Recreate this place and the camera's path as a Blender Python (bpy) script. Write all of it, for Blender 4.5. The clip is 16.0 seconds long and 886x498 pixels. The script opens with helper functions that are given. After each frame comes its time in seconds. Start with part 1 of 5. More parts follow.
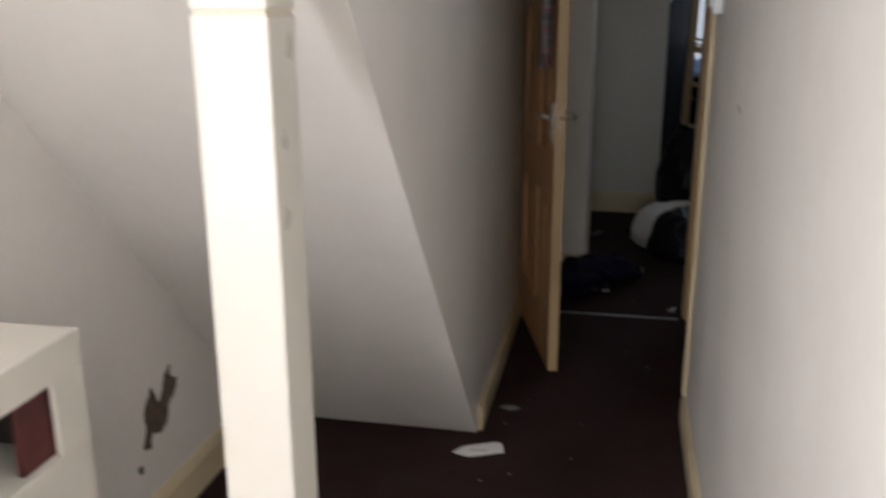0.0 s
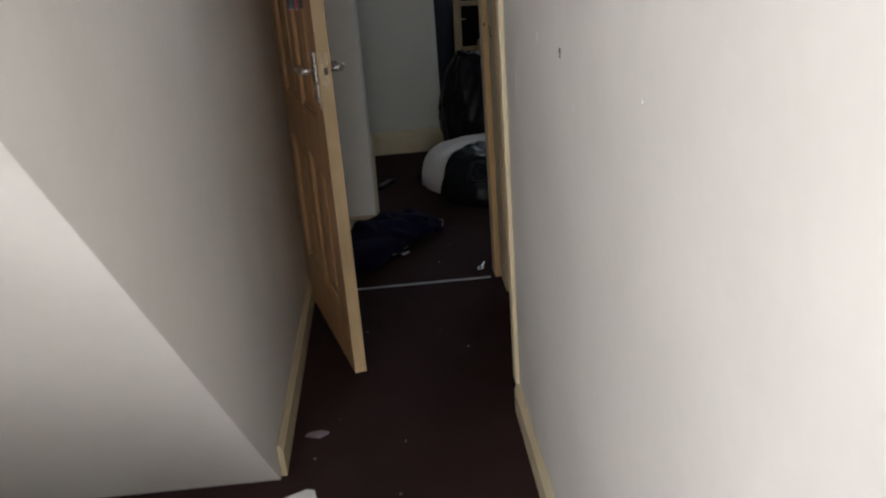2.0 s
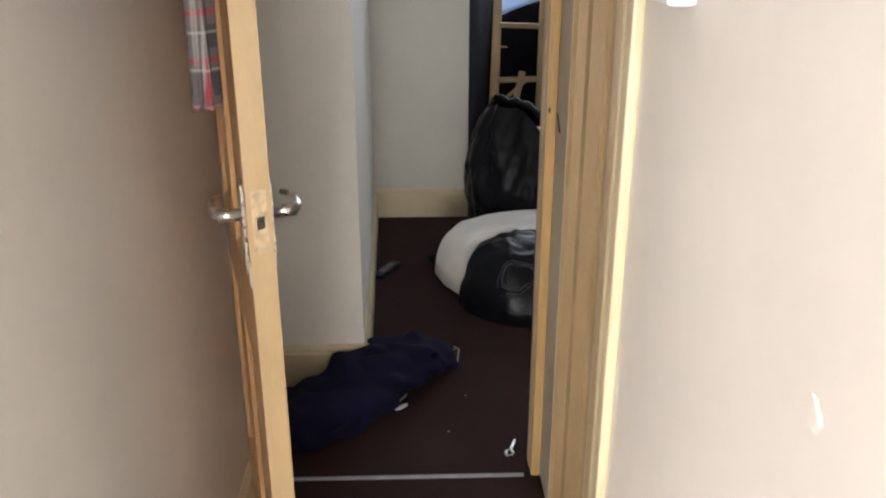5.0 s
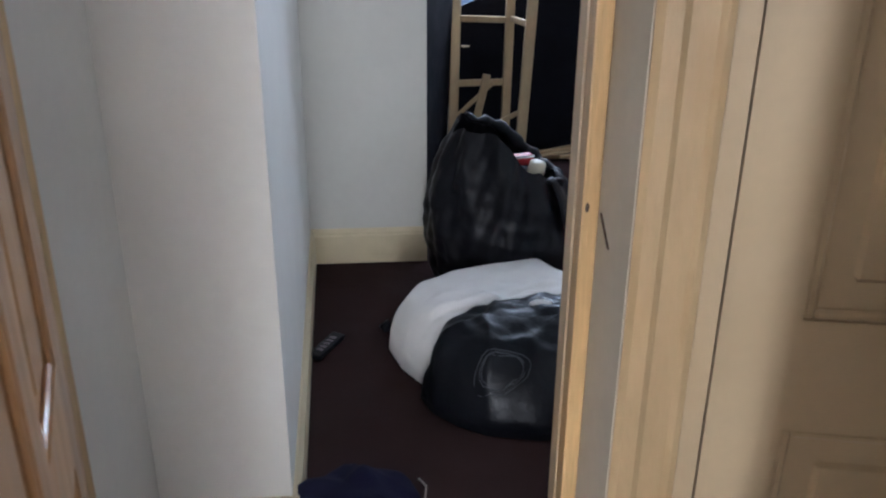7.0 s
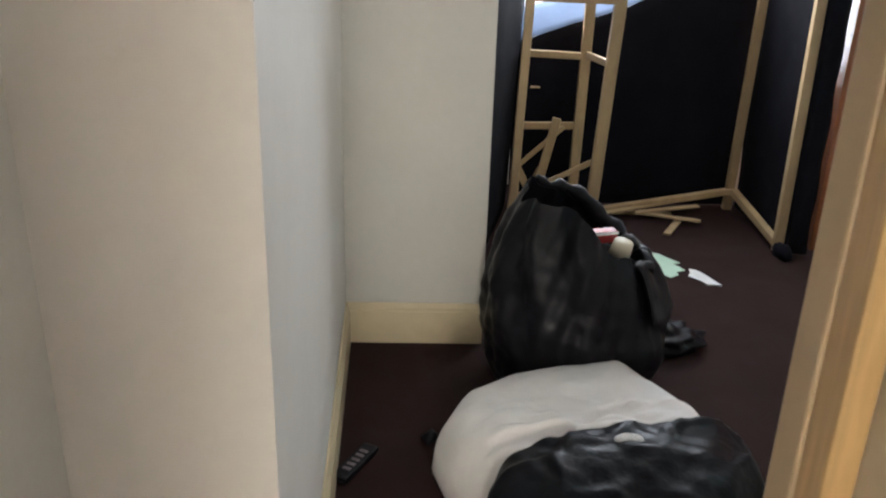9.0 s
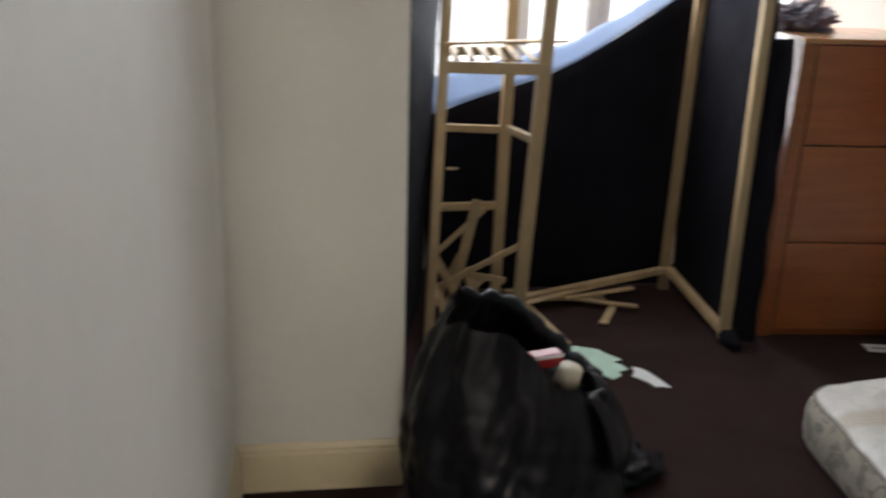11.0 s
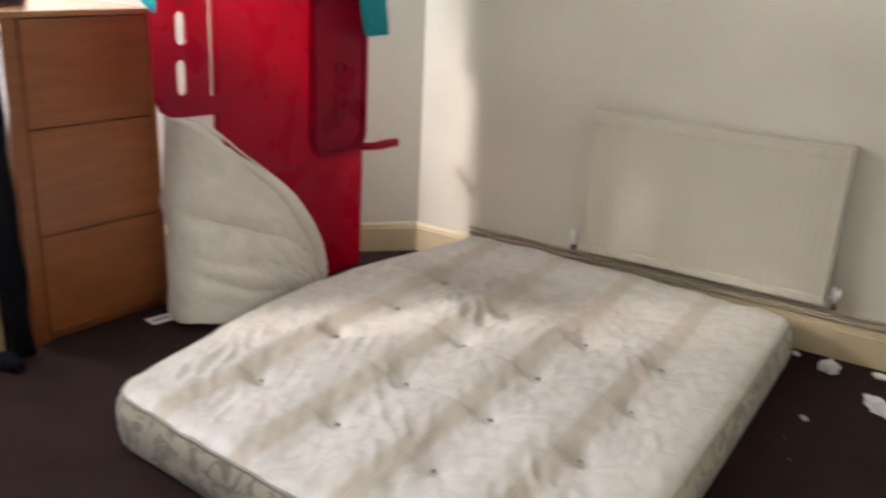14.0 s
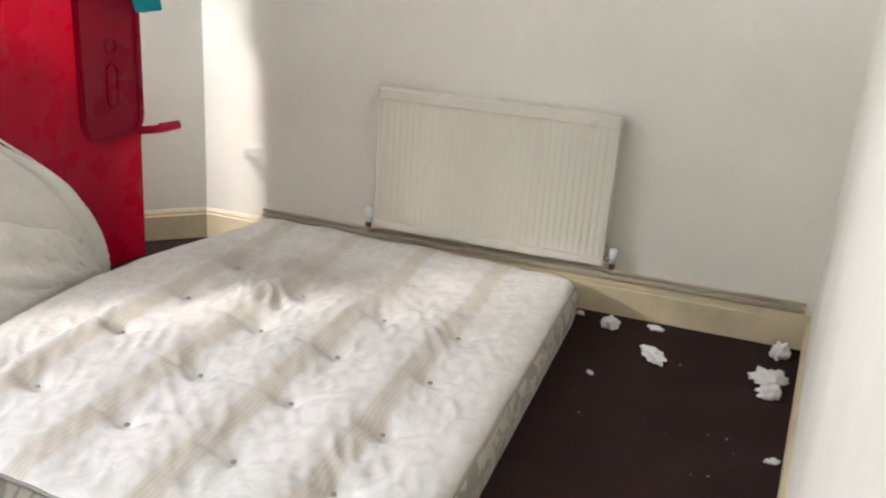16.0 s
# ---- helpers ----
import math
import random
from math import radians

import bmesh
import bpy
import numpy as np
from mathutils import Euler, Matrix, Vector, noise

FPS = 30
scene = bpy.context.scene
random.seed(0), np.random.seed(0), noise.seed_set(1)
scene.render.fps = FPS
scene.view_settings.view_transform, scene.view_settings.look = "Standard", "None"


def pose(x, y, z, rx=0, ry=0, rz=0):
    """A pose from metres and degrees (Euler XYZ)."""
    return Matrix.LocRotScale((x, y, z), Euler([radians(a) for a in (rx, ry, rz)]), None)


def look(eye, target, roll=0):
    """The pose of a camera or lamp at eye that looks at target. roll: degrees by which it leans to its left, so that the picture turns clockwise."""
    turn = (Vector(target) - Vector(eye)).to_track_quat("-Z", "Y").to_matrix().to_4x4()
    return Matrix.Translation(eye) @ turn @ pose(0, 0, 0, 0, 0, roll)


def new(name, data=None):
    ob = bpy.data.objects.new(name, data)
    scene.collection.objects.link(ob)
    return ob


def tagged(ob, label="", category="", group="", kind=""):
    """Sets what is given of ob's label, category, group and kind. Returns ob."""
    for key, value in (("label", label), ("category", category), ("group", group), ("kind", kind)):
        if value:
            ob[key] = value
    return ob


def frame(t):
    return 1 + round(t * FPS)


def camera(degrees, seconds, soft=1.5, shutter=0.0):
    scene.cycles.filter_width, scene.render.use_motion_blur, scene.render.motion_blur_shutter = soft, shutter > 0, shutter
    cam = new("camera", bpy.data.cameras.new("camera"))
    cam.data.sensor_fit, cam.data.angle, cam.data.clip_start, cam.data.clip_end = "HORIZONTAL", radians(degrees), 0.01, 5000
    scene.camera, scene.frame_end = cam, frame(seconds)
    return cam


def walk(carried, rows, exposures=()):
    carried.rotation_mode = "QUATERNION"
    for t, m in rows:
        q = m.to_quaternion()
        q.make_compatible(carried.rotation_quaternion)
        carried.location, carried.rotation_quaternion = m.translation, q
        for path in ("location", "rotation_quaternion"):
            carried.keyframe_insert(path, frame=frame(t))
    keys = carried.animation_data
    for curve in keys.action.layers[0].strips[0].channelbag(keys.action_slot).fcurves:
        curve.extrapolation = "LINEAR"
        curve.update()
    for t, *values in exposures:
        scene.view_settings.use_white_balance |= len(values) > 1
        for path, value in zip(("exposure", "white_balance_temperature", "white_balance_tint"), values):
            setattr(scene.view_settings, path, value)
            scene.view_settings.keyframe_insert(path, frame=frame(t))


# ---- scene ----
cam = camera(54.1, 16.0, soft=2.2, shutter=0.5)

PATH = [
    (0, (-0.316, -3.975, 1.444), (-0.701, -2.091, 0.895), -0.2),
    (0.5, (-0.327, -3.82, 1.411), (-0.486, -1.942, 0.742), -0.6),
    (1, (-0.304, -3.682, 1.43), (-0.408, -1.803, 0.754), -3.4),
    (1.5, (-0.311, -3.521, 1.398), (-0.29, -1.662, 0.659), -1.8),
    (2, (-0.343, -3.336, 1.44), (-0.258, -1.473, 0.718), -4.4),
    (2.5, (-0.349, -3.15, 1.458), (-0.214, -1.324, 0.653), -1.0),
    (3, (-0.318, -2.923, 1.458), (-0.248, -1.06, 0.734), -0.5),
    (5.3, (-0.283, -1.902, 1.492), (-0.232, -0.049, 0.74), 0.0),
    (5.5, (-0.282, -1.829, 1.486), (-0.237, 0.005, 0.69), -0.0),
    (6, (-0.308, -1.571, 1.48), (-0.228, 0.283, 0.735), 0.4),
    (6.5, (-0.321, -1.338, 1.488), (-0.157, 0.507, 0.734), 1.0),
    (7, (-0.281, -1.115, 1.457), (-0.106, 0.716, 0.67), 0.4),
    (7.5, (-0.259, -0.951, 1.458), (-0.136, 0.878, 0.658), 0.5),
    (8, (-0.265, -0.769, 1.448), (-0.16, 1.086, 0.708), 1.2),
    (8.5, (-0.281, -0.621, 1.451), (-0.227, 1.227, 0.688), 1.3),
    (8.7, (-0.284, -0.58, 1.456), (-0.223, 1.268, 0.692), 1.5),
    (10.8, (-0.237, -0.029, 1.45), (-0.073, 1.848, 0.78), 2.4),
    (11, (-0.251, 0.01, 1.468), (0.022, 1.882, 0.818), 1.8),
    (11.5, (-0.232, 0.117, 1.469), (0.274, 1.958, 0.873), 2.3),
    (12, (-0.201, 0.195, 1.474), (0.56, 1.936, 0.851), 0.9),
    (12.5, (-0.212, 0.252, 1.491), (0.845, 1.843, 0.9), 0.0),
    (13, (-0.209, 0.281, 1.491), (1.072, 1.707, 0.92), 1.3),
    (13.5, (-0.19, 0.278, 1.479), (1.268, 1.506, 0.875), 1.8),
    (14, (-0.162, 0.279, 1.463), (1.444, 1.277, 0.811), 2.8),
    (14.5, (-0.141, 0.268, 1.455), (1.585, 1.017, 0.777), 4.0),
    (15, (-0.136, 0.262, 1.448), (1.647, 0.856, 0.763), 4.9),
    (15.5, (-0.135, 0.253, 1.449), (1.663, 0.811, 0.776), 4.2),
    (16, (-0.135, 0.255, 1.452), (1.657, 0.84, 0.783), 4.0),
]

EXPOSURES = [(0.0, -1.60, 5900, 13), (1.5, -1.34, 5750, 12), (2.4, -0.92, 5750, 9), (3.2, -0.55, 5850, 11), (5.3, 0.80, 6200, 14), (6.0, 0.85, 5750, 17), (7.0, 0.97, 5350, 14), (8.0, 1.06, 5950, 14), (8.7, 1.12, 6350, 12), (10.8, 0.55, 6600, 13), (12.5, 0.62, 7050, 17), (13.5, 0.93, 7150, 18), (14.5, 1.5, 6900, 17), (16.0, 1.65, 6600, 15)]
walk(cam, [(t, look(eye, target, roll)) for t, eye, target, roll in PATH], EXPOSURES)

# ---- light: sky and sun through the bay, daylight from the glazed front door of the hall ----
SUN_DIR = Vector((1.4, -1.55, -1.0)).normalized()
world = bpy.data.worlds.new("sky_world")
scene.world = world
world.use_nodes = True
wn = world.node_tree
sky = wn.nodes.new("ShaderNodeTexSky")
sky.sky_type = "NISHITA"
sky.sun_disc = False
sky.sun_elevation = math.asin(-SUN_DIR.z)
sky.sun_rotation = math.atan2(-SUN_DIR.x, -SUN_DIR.y)
bg = wn.nodes["Background"]
bg.inputs["Strength"].default_value = 0.15
wn.links.new(sky.outputs["Color"], bg.inputs["Color"])
sun = new("sun", bpy.data.lights.new("sun", "SUN"))
sun.data.energy, sun.data.angle, sun.data.color = 1.2, radians(8), (1.0, 0.96, 0.9)
sun.matrix_world = look((0, 0, 6), Vector((0, 0, 6)) + SUN_DIR)


def window_light(name, at, target, w, h, watts, color):
    lamp = new(name, bpy.data.lights.new(name, "AREA"))
    lamp.data.shape, lamp.data.size, lamp.data.size_y = "RECTANGLE", w, h
    lamp.data.energy, lamp.data.color = watts, color
    lamp.matrix_world = look(at, target)
    return lamp


window_light("bay_daylight", (1.0, 3.93, 1.45), (1.0, 0, 1.2), 1.95, 1.5, 54, (0.86, 0.93, 1.0))
window_light("hall_daylight", (-0.55, -6.75, 1.35), (-0.55, 0, 1.0), 0.8, 1.7, 60, (1.0, 0.94, 0.84))
window_light("hall_side_daylight", (-1.50, -5.0, 1.5), (0.2, -4.9, 1.3), 1.0, 1.3, 285, (1.0, 0.95, 0.88))


# ---- materials ----
def mat(name, color, rough=0.6, spread=0.12, scale=6.0, fine=0.0, bump=0.0, bump_scale=80.0, metal=0.0,
        stain=None, stain_amt=0.0, stain_scale=2.0, sheen=0.0, coat=0.0, stretch=None, per_object=0.0, bump_dist=0.004, spec=0.5):
    m = bpy.data.materials.new(name)
    m.use_nodes = True
    nt = m.node_tree
    b = nt.nodes["Principled BSDF"]
    b.inputs["Roughness"].default_value, b.inputs["Metallic"].default_value = rough, metal
    b.inputs["Sheen Weight"].default_value, b.inputs["Coat Weight"].default_value = sheen, coat
    b.inputs["Specular IOR Level"].default_value = spec
    tc = nt.nodes.new("ShaderNodeTexCoord")
    src = tc.outputs["Object"]
    if stretch:
        mp = nt.nodes.new("ShaderNodeMapping")
        mp.inputs["Scale"].default_value = stretch
        nt.links.new(src, mp.inputs["Vector"])
        src = mp.outputs["Vector"]

    def tex(s, detail=4.0):
        n = nt.nodes.new("ShaderNodeTexNoise")
        n.inputs["Scale"].default_value, n.inputs["Detail"].default_value = s, detail
        nt.links.new(src, n.inputs["Vector"])
        return n.outputs["Fac"]

    def ramp(fac, lo, hi, a, c):
        r = nt.nodes.new("ShaderNodeMapRange")
        for key, v in (("From Min", lo), ("From Max", hi), ("To Min", a), ("To Max", c)):
            r.inputs[key].default_value = v
        nt.links.new(fac, r.inputs["Value"])
        return r.outputs["Result"]

    def mul(x, y):
        n = nt.nodes.new("ShaderNodeMath")
        n.operation = "MULTIPLY"
        nt.links.new(x, n.inputs[0])
        nt.links.new(y, n.inputs[1])
        return n.outputs[0]

    val = ramp(tex(scale), 0.3, 0.7, 1 - spread, 1 + spread)
    if fine:
        val = mul(val, ramp(tex(bump_scale, 2.0), 0.3, 0.7, 1 - fine, 1 + fine))
    if per_object:
        oi = nt.nodes.new("ShaderNodeObjectInfo")
        val = mul(val, ramp(oi.outputs["Random"], 0, 1, 1 - per_object, 1 + per_object))
    vm = nt.nodes.new("ShaderNodeVectorMath")
    vm.operation = "SCALE"
    vm.inputs[0].default_value = color
    nt.links.new(val, vm.inputs["Scale"])
    out = vm.outputs["Vector"]
    if stain:
        mx = nt.nodes.new("ShaderNodeMix")
        mx.data_type = "RGBA"
        nt.links.new(ramp(tex(stain_scale, 6.0), 0.52, 0.72, 0, stain_amt), mx.inputs["Factor"])
        nt.links.new(out, mx.inputs["A"])
        mx.inputs["B"].default_value = (*stain, 1)
        out = mx.outputs["Result"]
    nt.links.new(out, b.inputs["Base Color"])
    nt.links.new(ramp(tex(scale * 2.3), 0.3, 0.7, max(0.02, rough - 0.08), min(1, rough + 0.08)), b.inputs["Roughness"])
    if bump:
        bp = nt.nodes.new("ShaderNodeBump")
        bp.inputs["Strength"].default_value, bp.inputs["Distance"].default_value = bump, bump_dist
        nt.links.new(tex(bump_scale, 3.0), bp.inputs["Height"])
        nt.links.new(bp.outputs["Normal"], b.inputs["Normal"])
    return m


M_WALL = mat("painted_plaster", (0.735, 0.705, 0.665), 0.62, 0.03, 3.0, 0.012, 0.05, 35.0, stain=(0.55, 0.5, 0.43), stain_amt=0.25, stain_scale=1.3)
M_ROOMWALL = mat("bedroom_wall_paint", (0.80, 0.77, 0.685), 0.65, 0.03, 2.5, 0.012, 0.05, 35.0, stain=(0.58, 0.54, 0.47), stain_amt=0.3, stain_scale=1.1)
# wall paint darkened for the pier, to offset excess hall daylight on it
M_PIERWALL = mat("dimmed_wall_paint", (0.64, 0.62, 0.57), 0.65, 0.03, 2.5, 0.012, 0.05, 35.0, stain=(0.5, 0.46, 0.4), stain_amt=0.3, stain_scale=1.1)
M_CHIMWALL = mat("grey_white_wall_paint", (0.80, 0.775, 0.725), 0.65, 0.03, 2.5, 0.012, 0.05, 35.0, stain=(0.58, 0.54, 0.47), stain_amt=0.3, stain_scale=1.1)
M_WHITE = mat("white_gloss_paint", (0.64, 0.61, 0.545), 0.35, 0.04, 5.0, 0.0, 0.15, 30.0, stain=(0.6, 0.54, 0.44), stain_amt=0.35, stain_scale=6.0)
M_SKIRT = mat("cream_skirting_paint", (0.66, 0.56, 0.37), 0.42, 0.06, 4.0, 0.0, 0.2, 30.0, stain=(0.4, 0.3, 0.18), stain_amt=0.4, stain_scale=5.0)
M_CEIL = mat("ceiling_paint", (0.76, 0.75, 0.72), 0.8, 0.03, 2.0, 0.0, 0.2, 40.0)
M_CARPET = mat("dark_brown_carpet", (0.035, 0.018, 0.017), 0.95, 0.18, 3.0, 0.35, 0.9, 420.0, stain=(0.05, 0.033, 0.03), stain_amt=0.5, stain_scale=3.5, spec=0.15)
M_PINE = mat("worn_varnished_pine", (0.62, 0.42, 0.19), 0.38, 0.18, 3.0, 0.08, 0.2, 24.0, stretch=(6, 6, 0.5), coat=0.2, stain=(0.4, 0.22, 0.08), stain_amt=0.4, stain_scale=1.2)
M_DOOR = mat("brown_stained_door", (0.52, 0.30, 0.135), 0.4, 0.18, 2.5, 0.06, 0.2, 20.0, stretch=(6, 6, 0.45), coat=0.25)
M_DOORPAINT = mat("cream_painted_door", (0.60, 0.465, 0.285), 0.42, 0.05, 3.0, 0.02, 0.15, 40.0, stain=(0.42, 0.3, 0.16), stain_amt=0.3, stain_scale=2.5)
M_EDGE = mat("cream_painted_edge", (0.50, 0.37, 0.20), 0.45, 0.07, 6.0, 0.02, 0.15, 40.0, stretch=(4, 4, 1), stain=(0.5, 0.33, 0.15), stain_amt=0.5, stain_scale=4.0)
M_GREYSTRIP = mat("grey_filler_strip", (0.65, 0.595, 0.48), 0.7, 0.06, 4.0, 0.02, 0.2, 40.0)
M_ARCH = mat("cream_painted_architrave", (0.57, 0.415, 0.225), 0.45, 0.07, 6.0, 0.02, 0.15, 40.0, stretch=(4, 4, 1), stain=(0.5, 0.33, 0.15), stain_amt=0.5, stain_scale=4.0)
M_METAL = mat("brushed_steel", (0.62, 0.60, 0.57), 0.28, 0.08, 30.0, metal=1.0)
M_LATCH = mat("paint_smeared_latch_brass", (0.55, 0.44, 0.28), 0.35, 0.2, 60.0, metal=0.35, stain=(0.2, 0.15, 0.1), stain_amt=0.6, stain_scale=40.0)
# near-black colour that paints the shade inside the cupboard opening
M_DARK = mat("recess_shade", (0.02, 0.018, 0.016), 0.8, 0.1)
M_BLACKFAB = mat("black_nonwoven_fabric", (0.007, 0.007, 0.011), 0.95, 0.2, 5.0, 0.05, 0.1, 40.0, spec=0.12)
M_TIMBER = mat("raw_timber", (0.45, 0.325, 0.18), 0.65, 0.14, 4.0, 0.06, 0.25, 30.0, stretch=(3, 3, 1), per_object=0.12, stain=(0.36, 0.24, 0.12), stain_amt=0.35, stain_scale=3.0)
M_CHEST = mat("cherry_veneer", (0.30, 0.095, 0.030), 0.36, 0.16, 3.0, 0.06, 0.08, 25.0, stretch=(1.0, 1, 9), coat=0.15)
M_CHESTTOP = mat("worn_veneer_top", (0.42, 0.20, 0.085), 0.25, 0.14, 3.0, 0.06, 0.08, 25.0, stretch=(1, 8, 1), coat=0.3)
M_BAG = mat("black_bin_liner", (0.007, 0.007, 0.0095), 0.40, 0.15, 8.0, 0.0, 0.35, 26.0, bump_dist=0.008, spec=0.18)
M_JACKET = mat("black_coated_cloth", (0.006, 0.0065, 0.009), 0.36, 0.2, 8.0, 0.0, 0.5, 16.0, bump_dist=0.012, spec=0.15)
M_SHEET = mat("white_cotton", (0.80, 0.77, 0.75), 0.85, 0.04, 6.0, 0.02, 0.5, 18.0, sheen=0.2, bump_dist=0.012)
M_DENIM = mat("dark_blue_denim", (0.0065, 0.0055, 0.024), 0.9, 0.22, 7.0, 0.2, 0.6, 260.0, spec=0.15)
M_THREAD = mat("pale_stitching", (0.32, 0.28, 0.24), 0.8)
M_PAPER = mat("white_paper", (0.78, 0.77, 0.76), 0.8, 0.05, 20.0, 0.0, 0.2, 60.0)
M_GREEN = mat("pale_green_card", (0.50, 0.68, 0.55), 0.75, 0.06, 15.0)
M_REDCAN = mat("red_printed_card", (0.36, 0.014, 0.018), 0.35, 0.06)
M_CREAMLID = mat("cream_plastic", (0.56, 0.51, 0.39), 0.4, 0.05)
M_RAD = mat("white_radiator_enamel", (0.70, 0.67, 0.57), 0.35, 0.03, 4.0, stain=(0.55, 0.48, 0.36), stain_amt=0.25, stain_scale=2.5)
M_PIPE = mat("cream_painted_pipe", (0.60, 0.52, 0.37), 0.4, 0.08, 8.0, stain=(0.3, 0.22, 0.13), stain_amt=0.5, stain_scale=5.0)
M_UPVC = mat("white_window_plastic", (0.80, 0.81, 0.82), 0.35, 0.02)
M_SCRUNCH = mat("grey_purple_cloth", (0.17, 0.14, 0.16), 0.9, 0.3, 14.0, 0.1, 0.6, 60.0, sheen=0.2)
M_DAMAGE = mat("bare_broken_plaster", (0.10, 0.070, 0.050), 0.95, 0.3, 30.0, 0.1, 0.6, 90.0)
M_BRICKRED = mat("dusty_red_brown_board", (0.075, 0.017, 0.014), 0.7, 0.2, 10.0)
M_GREYCLOTH = mat("grey_rag", (0.32, 0.33, 0.35), 0.85, 0.2, 12.0)
M_LEAN = mat("off_white_ticking", (0.80, 0.76, 0.69), 0.85, 0.05, 5.0, 0.03, 0.5, 30.0, sheen=0.15, stain=(0.62, 0.56, 0.47), stain_amt=0.4, stain_scale=3.0, bump_dist=0.012)
M_BLUE = mat("blue_plastic", (0.03, 0.25, 0.62), 0.4, 0.05)
M_GROUND = mat("asphalt", (0.05, 0.05, 0.05), 0.9, 0.2, 0.5, 0.1)


def red_plastic():
    m = mat("red_moulded_plastic", (0.32, 0.004, 0.040), 0.3, 0.05, 3.0)
    nt = m.node_tree
    b = nt.nodes["Principled BSDF"]
    tr = nt.nodes.new("ShaderNodeBsdfTranslucent")
    tr.inputs["Color"].default_value = (0.78, 0.012, 0.10, 1)
    mx = nt.nodes.new("ShaderNodeMixShader")
    mx.inputs["Fac"].default_value = 0.48
    nt.links.new(b.outputs[0], mx.inputs[1])
    nt.links.new(tr.outputs[0], mx.inputs[2])
    nt.links.new(mx.outputs[0], nt.nodes["Material Output"].inputs["Surface"])
    return m


def thin_cloth(name, color, through_color, fac):
    m = mat(name, color, 0.85, 0.12, 6.0, 0.05, 0.4, 60.0)
    nt = m.node_tree
    tr = nt.nodes.new("ShaderNodeBsdfTranslucent")
    tr.inputs["Color"].default_value = (*through_color, 1)
    mx = nt.nodes.new("ShaderNodeMixShader")
    mx.inputs["Fac"].default_value = fac
    nt.links.new(nt.nodes["Principled BSDF"].outputs[0], mx.inputs[1])
    nt.links.new(tr.outputs[0], mx.inputs[2])
    nt.links.new(mx.outputs[0], nt.nodes["Material Output"].inputs["Surface"])
    return m


def glass():
    m = bpy.data.materials.new("window_glass")
    m.use_nodes = True
    b = m.node_tree.nodes["Principled BSDF"]
    b.inputs["Transmission Weight"].default_value, b.inputs["Roughness"].default_value, b.inputs["IOR"].default_value = 1.0, 0.0, 1.01
    return m


def plaid():
    m = bpy.data.materials.new("plaid_flannel")
    m.use_nodes = True
    nt = m.node_tree
    b = nt.nodes["Principled BSDF"]
    b.inputs["Roughness"].default_value = 0.9
    tc = nt.nodes.new("ShaderNodeTexCoord")
    col = None
    base = (0.045, 0.042, 0.05, 1)
    for axis, scale, c, width in (("X", 6.0, (0.13, 0.12, 0.125, 1), 0.45), ("Z", 4.6, (0.13, 0.12, 0.125, 1), 0.45), ("X", 6.0, (0.30, 0.02, 0.04, 1), 0.955), ("Z", 4.6, (0.30, 0.02, 0.04, 1), 0.955), ("X", 7.7, (0.5, 0.48, 0.47, 1), 0.972), ("Z", 5.9, (0.5, 0.48, 0.47, 1), 0.972)):
        w = nt.nodes.new("ShaderNodeTexWave")
        w.wave_type, w.bands_direction = "BANDS", axis
        w.inputs["Scale"].default_value, w.inputs["Distortion"].default_value = scale, 0.6
        nt.links.new(tc.outputs["Object"], w.inputs["Vector"])
        r = nt.nodes.new("ShaderNodeMapRange")
        r.inputs["From Min"].default_value, r.inputs["From Max"].default_value = width, width + 0.04
        r.inputs["To Max"].default_value = 0.8 if c[0] > 2 * c[1] else 0.6
        nt.links.new(w.outputs["Fac"], r.inputs["Value"])
        mx = nt.nodes.new("ShaderNodeMix")
        mx.data_type = "RGBA"
        nt.links.new(r.outputs["Result"], mx.inputs["Factor"])
        if col is None:
            mx.inputs["A"].default_value = base
        else:
            nt.links.new(col, mx.inputs["A"])
        mx.inputs["B"].default_value = c
        col = mx.outputs["Result"]
    nt.links.new(col, b.inputs["Base Color"])
    return m


